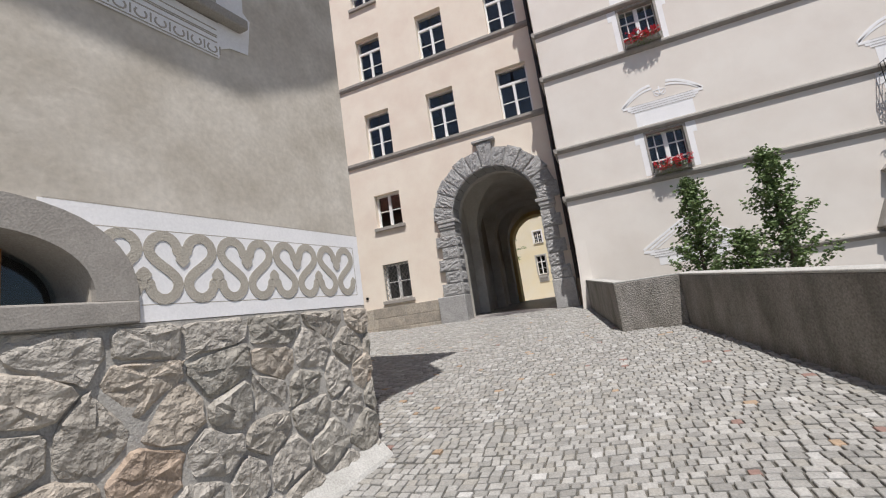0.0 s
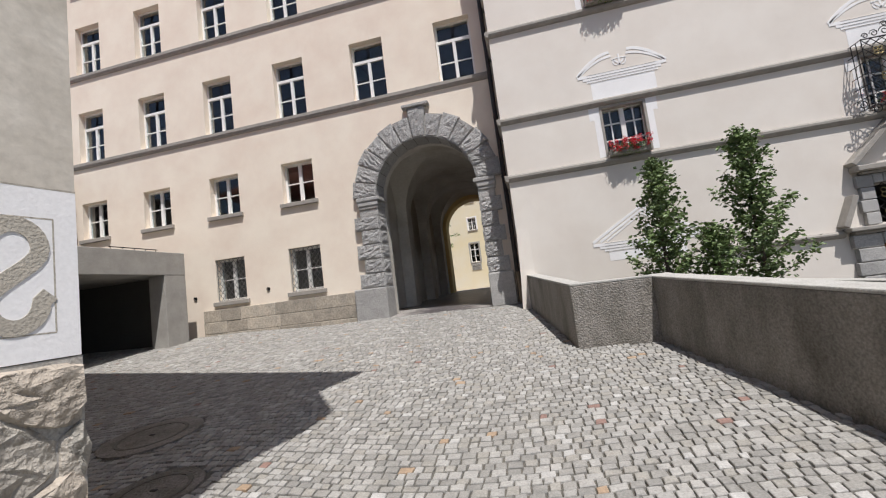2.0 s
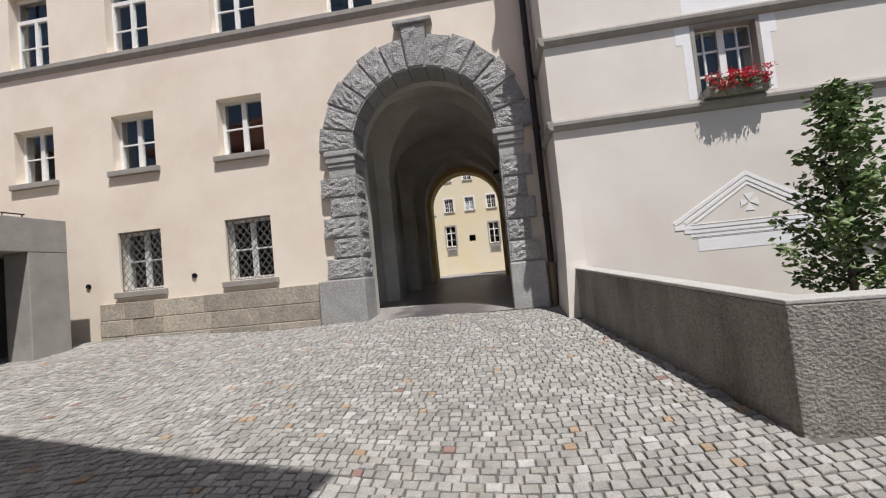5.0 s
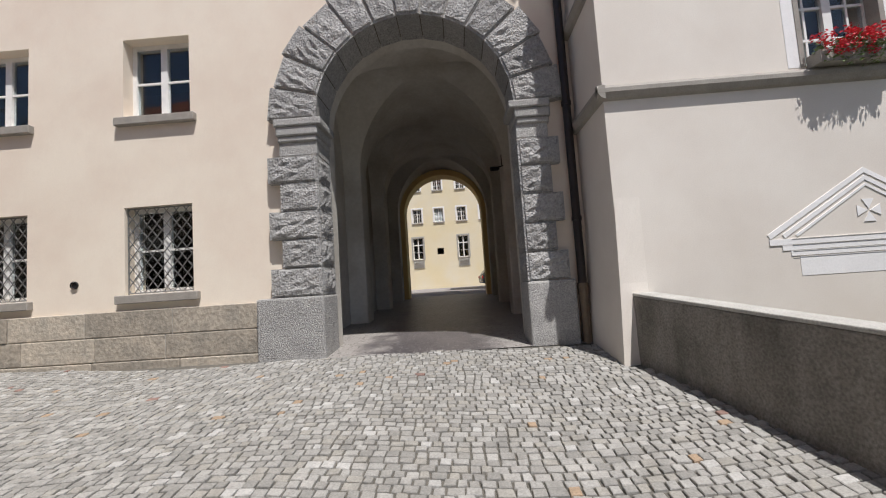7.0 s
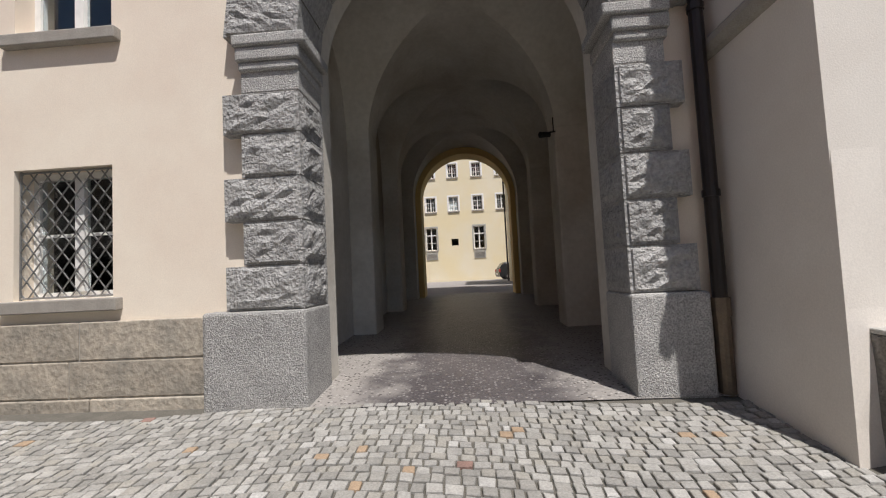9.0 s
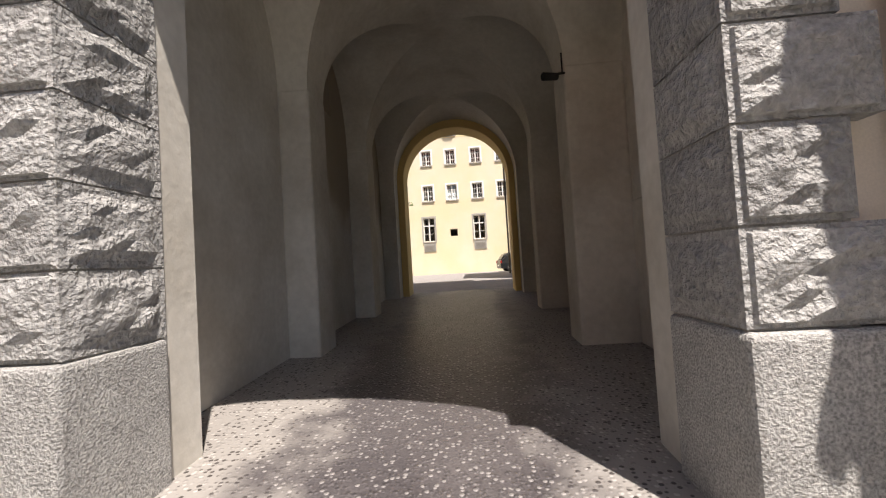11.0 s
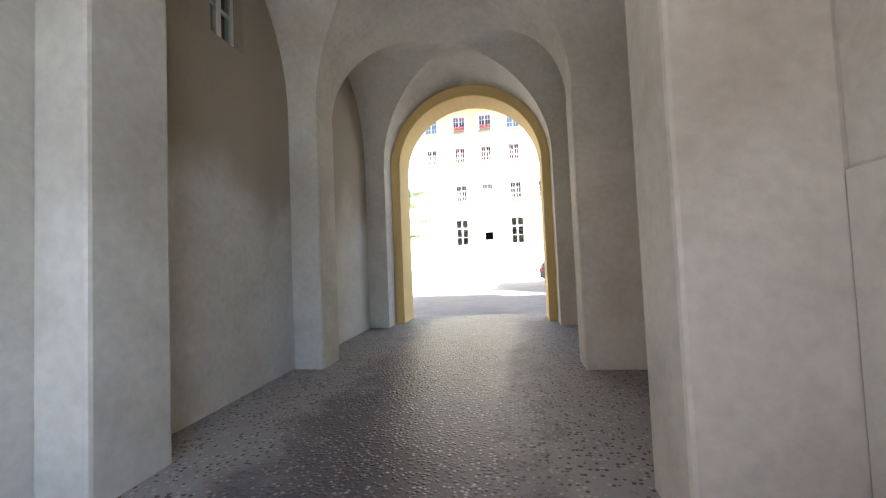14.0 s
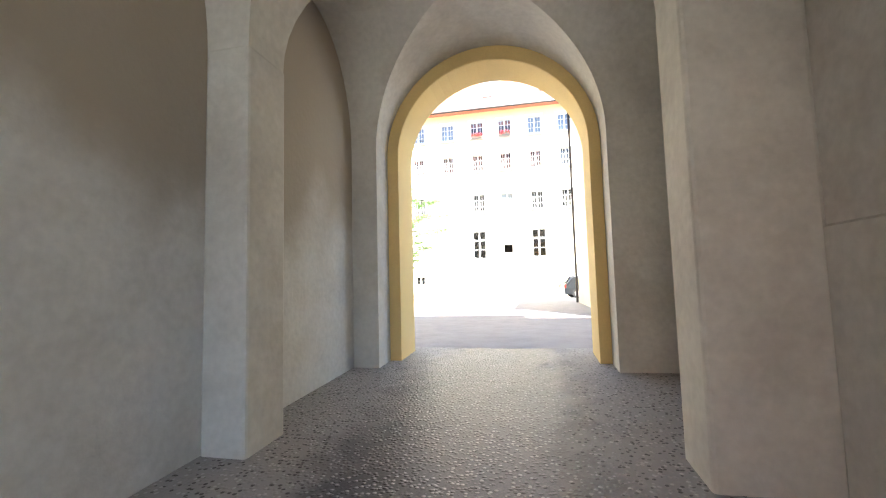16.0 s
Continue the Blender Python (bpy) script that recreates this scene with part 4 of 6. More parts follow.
for s, xo, xi in ((-1, 6.22, 6.68), (1, 8.66, 8.2)):
    for k in range(8):
        z0 = -0.45 + 0.285 * k
        a, c = sorted((xo + (0.05 * s * (k % 2)), xi))
        b = Build()
        b.box(a, c, RY - 0.13, RY + 0.3, z0 + 0.006, z0 + 0.279)
        part(b, "block", M_GRANITE, portal, bevel=0.018)
for k in range(7):
    a = 6.68 + 1.52 * k / 7
    b = Build()
    b.box(a + 0.005, a + 1.52 / 7 - 0.005, RY - 0.14, RY + 0.3, 1.60, 1.83)
    part(b, "lintel_block", M_GRANITE, portal, bevel=0.018)
for z0, z1, x0, x1, p in ((1.84, 1.90, 6.2, 8.75, 0.16), (1.90, 1.99, 6.08, 8.95, 0.27), (3.06, 3.12, 6.55, 8.5, 0.16), (3.12, 3.24, 6.42, 8.72, 0.28)):
    b = Build()
    b.box(x0, x1, RY - p, RY + 0.02, z0, z1)
    part(b, "cornice", M_TRIM, portal, bevel=0.02)
for s, xo, xi in ((-1, 6.5, 6.75), (1, 8.45, 8.2)):
    for k in range(4):
        z0 = 2.0 + 0.262 * k
        a, c = sorted((xo + (0.04 * s * (k % 2)), xi))
        b = Build()
        b.box(a, c, RY - 0.1, RY + 0.3, z0 + 0.005, z0 + 0.257)
        part(b, "block", M_GRANITE, portal, bevel=0.015)
for k in range(8):
    a = 6.75 + 1.45 * k / 8
    b = Build()
    b.box(a + 0.004, a + 1.45 / 8 - 0.004, RY - 0.1, RY + 0.2, 2.86, 3.05)
    part(b, "lintel_block", M_GRANITE, portal, bevel=0.012)
for x0, z0, x1, z1 in ((6.42, 3.24, 7.32, 4.12), (8.72, 3.24, 7.82, 4.12), (6.08, 1.99, 6.36, 2.62), (8.95, 1.99, 8.62, 2.62)):
    d = Vector((x1 - x0, 0, z1 - z0)).normalized()
    nrm = Vector((-d.z, 0, d.x)) * (1 if x1 > x0 else -1)
    A, B2 = Vector((x0, RY + 0.01, z0)), Vector((x1, RY + 0.01, z1))
    b = Build()
    b.prism([A, B2, B2 + nrm * 0.11, A + nrm * 0.11], (0, -0.26, 0))
    part(b, "raking_cornice", M_TRIM, portal, bevel=0.015)
b = Build()
b.box(6.7, 7.4, RY + 0.32, RY + 0.38, -0.5, 1.58)
for z in (0.9, 1.42):
    for k in range(5):
        b.tube([(6.78 + 0.13 * k, RY + 0.322, z), (6.78 + 0.13 * k, RY + 0.30, z)], 0.014, 6)
b.make("door_1", M_WOOD, label="studded brown oak door, one leaf closed", category="door", kind="structure", bevel=0.01)


def clover(b, c, r, y):
    for k in range(4):
        a = math.pi / 4 + k * math.pi / 2
        p = (c[0] + r * 0.62 * math.cos(a), c[1] + r * 0.62 * math.sin(a))
        b.tube([(p[0] + r * 0.45 * math.cos(t), y, p[1] + r * 0.45 * math.sin(t)) for t in [q * math.pi / 5 for q in range(10)]], 0.009, 5, closed=True)


def lattice(b, x0, x1, z0, z1, y, s, r=0.008, slope=1.0):
    for sign in (1, -1):
        q = -12
        while q < 30:
            c = x0 + q * s
            ua, ub = c - sign * (z1 - z0) / 2 * slope, c + sign * (z1 - z0) / 2 * slope
            ta, tb = sorted(((x0 - ua) / (ub - ua), (x1 - ua) / (ub - ua)))
            t0, t1 = max(0, ta), min(1, tb)
            if t1 - t0 > 0.02:
                b.tube([(ua + (ub - ua) * t0, y + sign * r, z0 + (z1 - z0) * t0), (ua + (ub - ua) * t1, y + sign * r, z0 + (z1 - z0) * t1)], r, 5)
            q += 1


grille = empty("transom_grille", (7.45, RY, 2.04), label="wrought iron lattice with gilt clovers over the door", category="grille")
b = Build()
lattice(b, 6.76, 8.19, 2.04, 2.85, RY + 0.02, 0.2)
part(b, "lattice", M_IRON, grille)
for c in ((7.0, 2.65), (7.9, 2.65), (7.0, 2.2), (7.9, 2.2), (7.45, 2.42)):
    b = Build()
    clover(b, c, 0.11, RY - 0.01)
    part(b, "clover", M_GOLD, grille)

cage = empty("window_cage", (7.6, RY, 4.2), label="bulging wrought iron window cage with scrolled crest", category="window grille")
b = Build()
x0, x1, z0, z1, yo = 6.85, 8.4, 4.38, 5.78, RY - 0.42
lattice(b, x0, x1, z0, z1, yo, 0.17)
for x in (x0, x1):
    for k in range(7):
        za = z0 + (z1 - z0) * k / 6
        b.tube([(x, RY, za), (x, yo, za)], 0.009, 5)
    for k in range(3):
        yy = RY - 0.42 * (k + 1) / 3
        b.tube([(x, yy, z0), (x, yy, z1)], 0.009, 5)
for z in (z0, z1):
    b.tube([(x0, yo, z), (x1, yo, z)], 0.014, 6)
    for k in range(8):
        x = x0 + (x1 - x0) * k / 7
        b.tube([(x, RY, z), (x, yo, z)], 0.008, 5)
part(b, "bars", M_IRON, cage)


def scroll(c, r, y, turns=1.4, sense=1, a0=0.0, rad=0.01):
    b = Build()
    b.tube([(c[0] + sense * r * (1 - 0.75 * t) * math.cos(a0 + t * turns * 2 * math.pi), y, c[1] + r * (1 - 0.75 * t) * math.sin(a0 + t * turns * 2 * math.pi)) for t in [q / 22 for q in range(23)]], rad, 5)
    part(b, "scroll", M_IRON, cage)


for s in (-1, 1):
    for dx, dz, r in ((0.12, 0.12, 0.11), (0.33, 0.10, 0.1), (0.52, 0.08, 0.08), (0.68, 0.06, 0.06), (0.14, 0.33, 0.09), (0.32, 0.24, 0.06)):
        scroll((7.62 + s * dx, 5.79 + dz), r, yo, sense=s)
    scroll((7.62 + s * 0.75, 4.3), 0.12, yo, sense=s)
    scroll((7.62 + s * 0.9, 4.45), 0.1, yo + 0.1, sense=s)
scroll((7.62, 5.79 + 0.5), 0.07, yo)

for c in ((7.1, 5.5), (8.1, 5.5), (7.15, 4.95), (8.15, 5.05), (7.6, 5.3)):
    b = Build()
    clover(b, c, 0.09, yo - 0.02)
    part(b, "clover", M_GOLD, cage)


# ---- planter and long wall ----
def wall_run(name, path, thick, z_top, z_bot, label):
    """A low concrete wall along path with a paler coping; thick to the right of the path's way."""
    root = empty(name, (path[0][0], path[0][1], z_bot(*path[0])), label=label, category="wall", kind="structure")
    n = len(path)
    P = [Vector(p) for p in path]
    off = []
    for k in range(n):
        d0 = (P[k] - P[k - 1]).normalized() if k else (P[1] - P[0]).normalized()
        d1 = (P[k + 1] - P[k]).normalized() if k < n - 1 else d0
        n0, n1 = Vector((d0.y, -d0.x)), Vector((d1.y, -d1.x))
        m = (n0 + n1).normalized()
        off.append(P[k] + m * thick / max(0.3, m.dot(n0)))
    for nm, mat, a, c, grow in (("body", M_CONCDIRTY, z_bot, lambda x, y: z_top(x, y) - 0.035, 0.0), ("coping", M_CAP, lambda x, y: z_top(x, y) - 0.034, z_top, 0.004)):
        b = Build()
        for k in range(n - 1):
            for u in range(8):
                t0, t1 = u / 8, (u + 1) / 8
                p, q = P[k].lerp(P[k + 1], t0), P[k].lerp(P[k + 1], t1)
                r, s = off[k].lerp(off[k + 1], t0), off[k].lerp(off[k + 1], t1)
                lo = [Vector((v.x, v.y, a(v.x, v.y) - (0.3 if nm == "body" else 0))) for v in (p, q, s, r)]
                hi = [Vector((v.x, v.y, c(w.x, w.y))) for v, w in ((p, p), (q, q), (s, q), (r, p))]
                b.face(*hi)
                b.face(lo[0], lo[1], hi[1], hi[0])
                b.face(lo[3], lo[2], hi[2], hi[3])
                if nm == "coping":
                    b.face(*lo)
                if (k, u) == (0, 0):
                    b.face(lo[0], lo[3], hi[3], hi[0])
                if (k, u) == (n - 2, 7):
                    b.face(lo[1], lo[2], hi[2], hi[1])
        place(b.make(nm, mat, bevel=0.012), root)
    return root


def planter_top(x, y):
    return 1.63 + 0.062 * max(0.0, y - 8.4) if y > 8.4 else 1.63 + 0.062 * (y - 8.4)


wall_run("wall_planter", [(1.22, 8.36), (0.13, 8.42), (-0.50, 12.48)], 0.26, planter_top, ground_z, "weathered rough concrete planter wall")
wall_run("wall_long", [(3.9, -6.0), (2.02, 4.3), (1.22, 8.355), (1.225, 8.62)], 0.28, lambda x, y: planter_top(x, y) - 0.012, ground_z, "dark weathered concrete parapet wall with pale coping")
wall_run("wall_planter_east", [(4.6, 12.4), (4.6, 8.62), (1.51, 8.62)], 0.25, lambda x, y: 1.15, lambda x, y: -0.4, "plain planter wall toward the lower yard")
b = Build()
pts = [(0.36, 8.68), (4.5, 8.85), (4.5, 12.49), (-0.2, 12.49)]
b.prism([(x, y, 0.9) for x, y in pts], (0, 0, 0.2))
b.make("planter_soil", M_SOIL, label="dark soil in the planter", category="soil", kind="structure")


# ---- young trees ----
def young_tree(at, height, crown, seed, n_leaves, leaf_mat=None, size=0.085, lean=(0, 0)):
    rnd = random.Random(seed)
    root = empty("young_tree", at, label="young fruit tree with glossy green leaves", category="tree", group="planter trees")
    base = Vector(at)
    wood, leaf = Build(), Build()
    top = base + Vector((lean[0], lean[1], height))
    trunk = [base.lerp(top, t) + Vector((0.03 * math.sin(5 * t + seed), 0.03 * math.cos(4 * t), 0)) for t in [k / 8 for k in range(9)]]
    wood.tube(trunk, [0.04 * (1 - 0.85 * k / 8) + 0.004 for k in range(9)], 7)
    tips = []
    n_br = 34
    for k in range(n_br):
        t = 0.05 + 0.91 * k / n_br
        p = base.lerp(top, t) + Vector((0.03 * math.sin(5 * t + seed), 0.03 * math.cos(4 * t), 0))
        a = k * 2.4 + rnd.uniform(-0.4, 0.4)
        reach = crown * (1.06 - t) ** 0.75 * rnd.uniform(0.5, 1.15) + 0.06
        d = Vector((math.cos(a), math.sin(a), 0))
        pts = [p + d * reach * s + Vector((0, 0, reach * 0.75 * s ** 1.4)) for s in (0, 0.35, 0.7, 1.0)]
        wood.tube(pts, [0.014, 0.01, 0.006, 0.003], 5)
        for _ in range(int(n_leaves / n_br)):
            s = rnd.random() ** 0.7
            q = pts[0].lerp(pts[3], s) + Vector((0, 0, reach * 0.75 * (s ** 1.4 - s)))
            q += Vector((rnd.gauss(0, 0.055), rnd.gauss(0, 0.055), rnd.gauss(0, 0.06)))
            one_leaf(leaf, q, size * rnd.uniform(0.6, 1.25), rnd, -0.35)
    for _ in range(60):
        t = rnd.uniform(0.75, 1.0)
        one_leaf(leaf, base.lerp(top, t) + Vector((rnd.gauss(0, 0.05), rnd.gauss(0, 0.05), rnd.gauss(0.03, 0.05))), size, rnd)
    place(wood.make("trunk", M_BARK, smooth=True), root)
    place(leaf.make("crown", leaf_mat or M_LEAF, weld=False), root)
    return root


young_tree((2.05, 10.4, 1.08), 2.6, 0.58, 3, 3600, size=0.092)
young_tree((3.6, 10.5, 1.08), 2.9, 0.66, 8, 4200, size=0.092)
shrub = young_tree((2.75, 10.2, 1.08), 1.2, 0.5, 5, 1500, size=0.09)


# ---- rain pipes ----
b = Build()
b.tube([(-0.74, 13.56, 2.0), (-0.74, 13.56, 17.4)], 0.06, 12)
for z in (2.9, 4.6, 6.3, 8.6, 10.4, 12.6):
    b.tube([(-0.74, 13.56, z), (-0.74, 13.56, z + 0.06)], 0.072, 12)
pipe = empty("downpipe", (-0.74, 13.56, 1.2), label="dark brown downpipe with copper foot in the corner", category="downpipe")
part(b, "pipe", M_PIPE, pipe, smooth=False)
b = Build()
b.tube([(-0.74, 13.56, 1.15), (-0.74, 13.56, 2.0)], 0.068, 12)
b.tube([(-0.74, 13.56, 1.85), (-0.74, 13.56, 2.01)], 0.078, 12)
part(b, "foot", M_COPPER, pipe)
b = Build()
b.tube([(-16.15, FY - 0.08, 4.0), (-16.15, FY - 0.08, 17.4)], 0.06, 10)
for z in (6.4, 9.0, 12.2):
    b.tube([(-16.15, FY - 0.08, z), (-16.15, FY - 0.08, z + 0.06)], 0.075, 10)
b.make("downpipe", M_PIPE, label="dark downpipe on the cream facade", category="downpipe")


# ---- house with scratched plaster frieze ----
HX, HY = -2.222, 3.58


HOUSE_TURN = math.atan(0.16)
ALONG, OUT = Vector((math.sin(HOUSE_TURN), math.cos(HOUSE_TURN), 0)), Vector((math.cos(HOUSE_TURN), -math.sin(HOUSE_TURN), 0))


def on_house(u, z, d):
    """u runs along the slanting wall and is HY at the corner; d is the depth behind its face."""
    return Vector((HX, HY, z)) + ALONG * (u - HY) - OUT * d


EAVE = 7.5
b = Build()
wall_with_holes(b, on_house, -14, HY, 1.70, EAVE + 0.4, [(0.39, 2.19, 4.1, 5.72), (0.3, 1.4, 1.70, 2.2), (-3.21, -1.41, 4.1, 5.72)], 0.45)
end = [(HX, HY), (-14.0, 6.4), (-14.0, 5.9), (HX - 0.45, HY - 0.45)]
b.prism([(x, y, 0.2) for x, y in end], (0, 0, EAVE + 0.2))
b.make("wall_house", M_GREYPL, label="aged grey-beige lime plaster house wall", category="wall", kind="structure")
b = Build()
b.box(-14, -5.3, -14.5, -14, -2, EAVE)
b.box(-14.4, -14, -14, 5.9, -2, EAVE)
b.make("wall_house_back", M_GREYPL, label="rear walls of the house", category="wall", kind="structure")
b = Build()
for d0, d1, z0, z1 in ((3.9, 4.0, 1.5, 5.9), (0.46, 3.89, 3.0, 3.1)):
    b.prism([on_house(u, z0, d) for u, d in ((-6, d0), (3.0, d0), (3.0, d1), (-6, d1))], (0, 0, z1 - z0))
b.make("wall_house_inner", M_ROOM_SHADE, label="dim room inside the house", category="wall", kind="structure")
# unseen roof: wide eaves, outline bent to cast the wall and ground shadow
b = Build()
roof = [(-1.42, 5.4), (-14.6, 8.4), (-14.6, -15), (-3.98, -15), (-1.455, 0.8), (-1.42, 1.9), (-1.45, 2.6), (-1.18, 3.33), (-1.13, 3.81), (-1.72, 4.6)]
b.prism([(x, y, EAVE) for x, y in roof], (0, 0, 0.16))
ridge = [(-8.0, 1.5, EAVE + 4.5), (-8.0, -12, EAVE + 4.5)]
lo = [Vector((x, y, EAVE + 0.164)) for x, y in roof]
r0, r1 = Vector(ridge[0]), Vector(ridge[1])
b.face(lo[0], lo[1], r0)
b.face(lo[1], lo[2], r1, r0)
b.face(lo[2], lo[3], r1)
b.face(lo[3], lo[4], r0, r1)
for p, q in zip(lo[4:], lo[5:] + lo[:1]):
    b.face(p, q, r0)
b.make("roof_house", M_ROOFRED, label="hipped roof with deep eaves on the house", category="roof", kind="structure")

# white frieze field with scrolls
b = Build()
FRIEZE_TOP = 2.385


def flat_arch(a, h, n=24):
    """Outline of the low cellar arch, from its right foot over the top."""
    return [(0.85 + a * math.copysign(abs(math.cos(t)) ** (2 / 2.3), math.cos(t)), 1.832 + h * abs(math.sin(t)) ** (2 / 2.3)) for t in [math.pi * q / n for q in range(n + 1)]]


b.prism([on_house(u, z, -0.006) for u, z in ((1.625, 1.702), (HY - 0.005, 1.702), (HY - 0.005, FRIEZE_TOP), (1.625, FRIEZE_TOP))], (0.005, 0, 0))
AO = [p for p in flat_arch(0.765, 0.555) if p[0] > 1.1]
for (ua, za), (ub, zb_) in zip([(1.625, 1.832)] + AO, AO):
    if ua - ub > 0.001 and za < FRIEZE_TOP - 0.002 and zb_ < FRIEZE_TOP - 0.002:
        b.prism([on_house(ua, za, -0.006), on_house(ua, FRIEZE_TOP, -0.006), on_house(ub, FRIEZE_TOP, -0.006), on_house(ub, zb_, -0.006)], (0.005, 0, 0))
b.make("trim_white_frieze", M_WHITE, label="white limewashed frieze band on the house wall", category="trim", kind="structure")


def ribbon(b, pts, w, d=-0.007, thick=0.004):
    n = len(pts)
    L, R = [], []
    for k, p in enumerate(pts):
        a, c = pts[max(k - 1, 0)], pts[min(k + 1, n - 1)]
        t = Vector((c[0] - a[0], c[1] - a[1])).normalized()
        L.append((p[0] - t.y * w / 2, p[1] + t.x * w / 2))
        R.append((p[0] + t.y * w / 2, p[1] - t.x * w / 2))
    for k in range(n - 1):
        b.prism([on_house(*L[k], d - 0.004), on_house(*R[k], d - 0.004), on_house(*R[k + 1], d - 0.004), on_house(*L[k + 1], d - 0.004)], (thick, 0, 0))


scrolls = empty("sgraffito_scrolls", (HX, 2.5, 2.07), label="grey scratched scroll ornament on white frieze", category="wall ornament", kind="structure")
ZC, PITCH, RW = 2.033, 0.456, 0.061
EDGE = HY - 0.09


def spade(b, u, z, s, up):
    q = [(0, 0.0), (0.018, -0.012), (0.034, -0.035), (0.030, -0.058), (0.012, -0.066), (0.009, -0.11), (-0.009, -0.11), (-0.012, -0.066), (-0.030, -0.058), (-0.034, -0.035), (-0.018, -0.012)]
    b.prism([on_house(u + x * s, z + (y * s + 0.02) * up, -0.0135) for x, y in q], (0.004, 0, 0))


W2 = PITCH / 4
for k in range(0, 10):
    c = 3.48 - W2 - k * 2 * W2
    if c - W2 < 1.3:
        break
    sgn = 1 if k % 2 else -1
    ra = W2 - RW / 2 - 0.001
    # an S: a loop above, a diagonal and a loop below; its neighbours are mirrored
    pts = [(c + sgn * (W2 - 0.004), ZC + 0.075)]
    for q in range(13):
        a = math.radians(180 * q / 12)
        pts.append((c + sgn * ra * math.cos(a), ZC + 0.105 + 0.094 * math.sin(a)))
    for q in range(1, 8):
        t = q / 8
        pts.append((c - sgn * ra * math.cos(math.pi * t), ZC + 0.105 - 0.21 * t))
    for q in range(13):
        a = math.radians(-180 * q / 12)
        pts.append((c + sgn * ra * math.cos(a), ZC - 0.105 + 0.094 * math.sin(a)))
    pts.append((c - sgn * (W2 - 0.004), ZC - 0.075))
    b = Build()
    ribbon(b, pts, RW, d=-0.007 - 0.0006 * (k % 2), thick=0.004)
    place(b.make("scroll", M_SGRAF, weld=False), scrolls)
    for side, up in ((sgn, 1), (-sgn, -1)):
        uu = c + side * W2
        if side > 0 and 1.62 < uu < EDGE - 0.03:
            b = Build()
            spade(b, uu, ZC + 0.02 * up, 1.25, -up)
            place(b.make("spade_leaf", M_SGRAF), scrolls)
b = Build()
for z, u0 in ((ZC - 0.232, 1.64), (ZC + 0.226, 1.42)):
    b.prism([on_house(u0, z, -0.0085), on_house(EDGE + 0.005, z, -0.0085), on_house(EDGE + 0.005, z + 0.006, -0.0085), on_house(u0, z + 0.006, -0.0085)], (0.003, 0, 0))
b.prism([on_house(EDGE, ZC - 0.226, -0.0087), on_house(EDGE + 0.006, ZC - 0.226, -0.0087), on_house(EDGE + 0.006, ZC + 0.226, -0.0087), on_house(EDGE, ZC + 0.226, -0.0087)], (0.003, 0, 0))
b.prism([on_house(1.2, FRIEZE_TOP, -0.0085), on_house(HY - 0.005, FRIEZE_TOP, -0.0085), on_house(HY - 0.005, FRIEZE_TOP + 0.007, -0.0085), on_house(1.2, FRIEZE_TOP + 0.007, -0.0085)], (0.003, 0, 0))
place(b.make("drawn_line", M_SGRAF), scrolls)

# depressed arch of the cellar window
cellar = empty("window_cellar", (HX - 0.44, 0.85, 1.7), label="low arched cellar window with grey stone surround", category="window", kind="structure")


b = Build()
oi, oo = flat_arch(0.565, 0.385), flat_arch(0.77, 0.56)
for (p, q, r, s) in zip(oi, oi[1:], oo[1:], oo):
    b.prism([on_house(*p, -0.04), on_house(*q, -0.04), on_house(*r, -0.04), on_house(*s, -0.04)], (-0.4, 0, 0))
place(b.make("surround", M_TRIM), cellar)
b = Build()
b.prism([on_house(0.05, 1.70, -0.05), on_house(1.622, 1.70, -0.05), on_house(1.622, 1.83, -0.05), on_house(0.05, 1.83, -0.05)], (-0.45, 0, 0))
place(b.make("sill", M_TRIM, bevel=0.012), cellar)
b = Build()
b.prism([on_house(0.3, 1.84, 0.3), on_house(1.4, 1.84, 0.3), on_house(1.4, 2.2, 0.3), on_house(0.3, 2.2, 0.3)], (-0.01, 0, 0))
p = place(b.make("pane", M_GLASS), cellar)
p.visible_shadow = False
b = Build()
for uu in (0.55, 1.1):
    b.prism([on_house(uu - 0.025, 1.84, 0.27), on_house(uu + 0.025, 1.84, 0.27), on_house(uu + 0.025, 2.2, 0.27), on_house(uu - 0.025, 2.2, 0.27)], (-0.05, 0, 0))
place(b.make("mullion", M_WOOD), cellar)

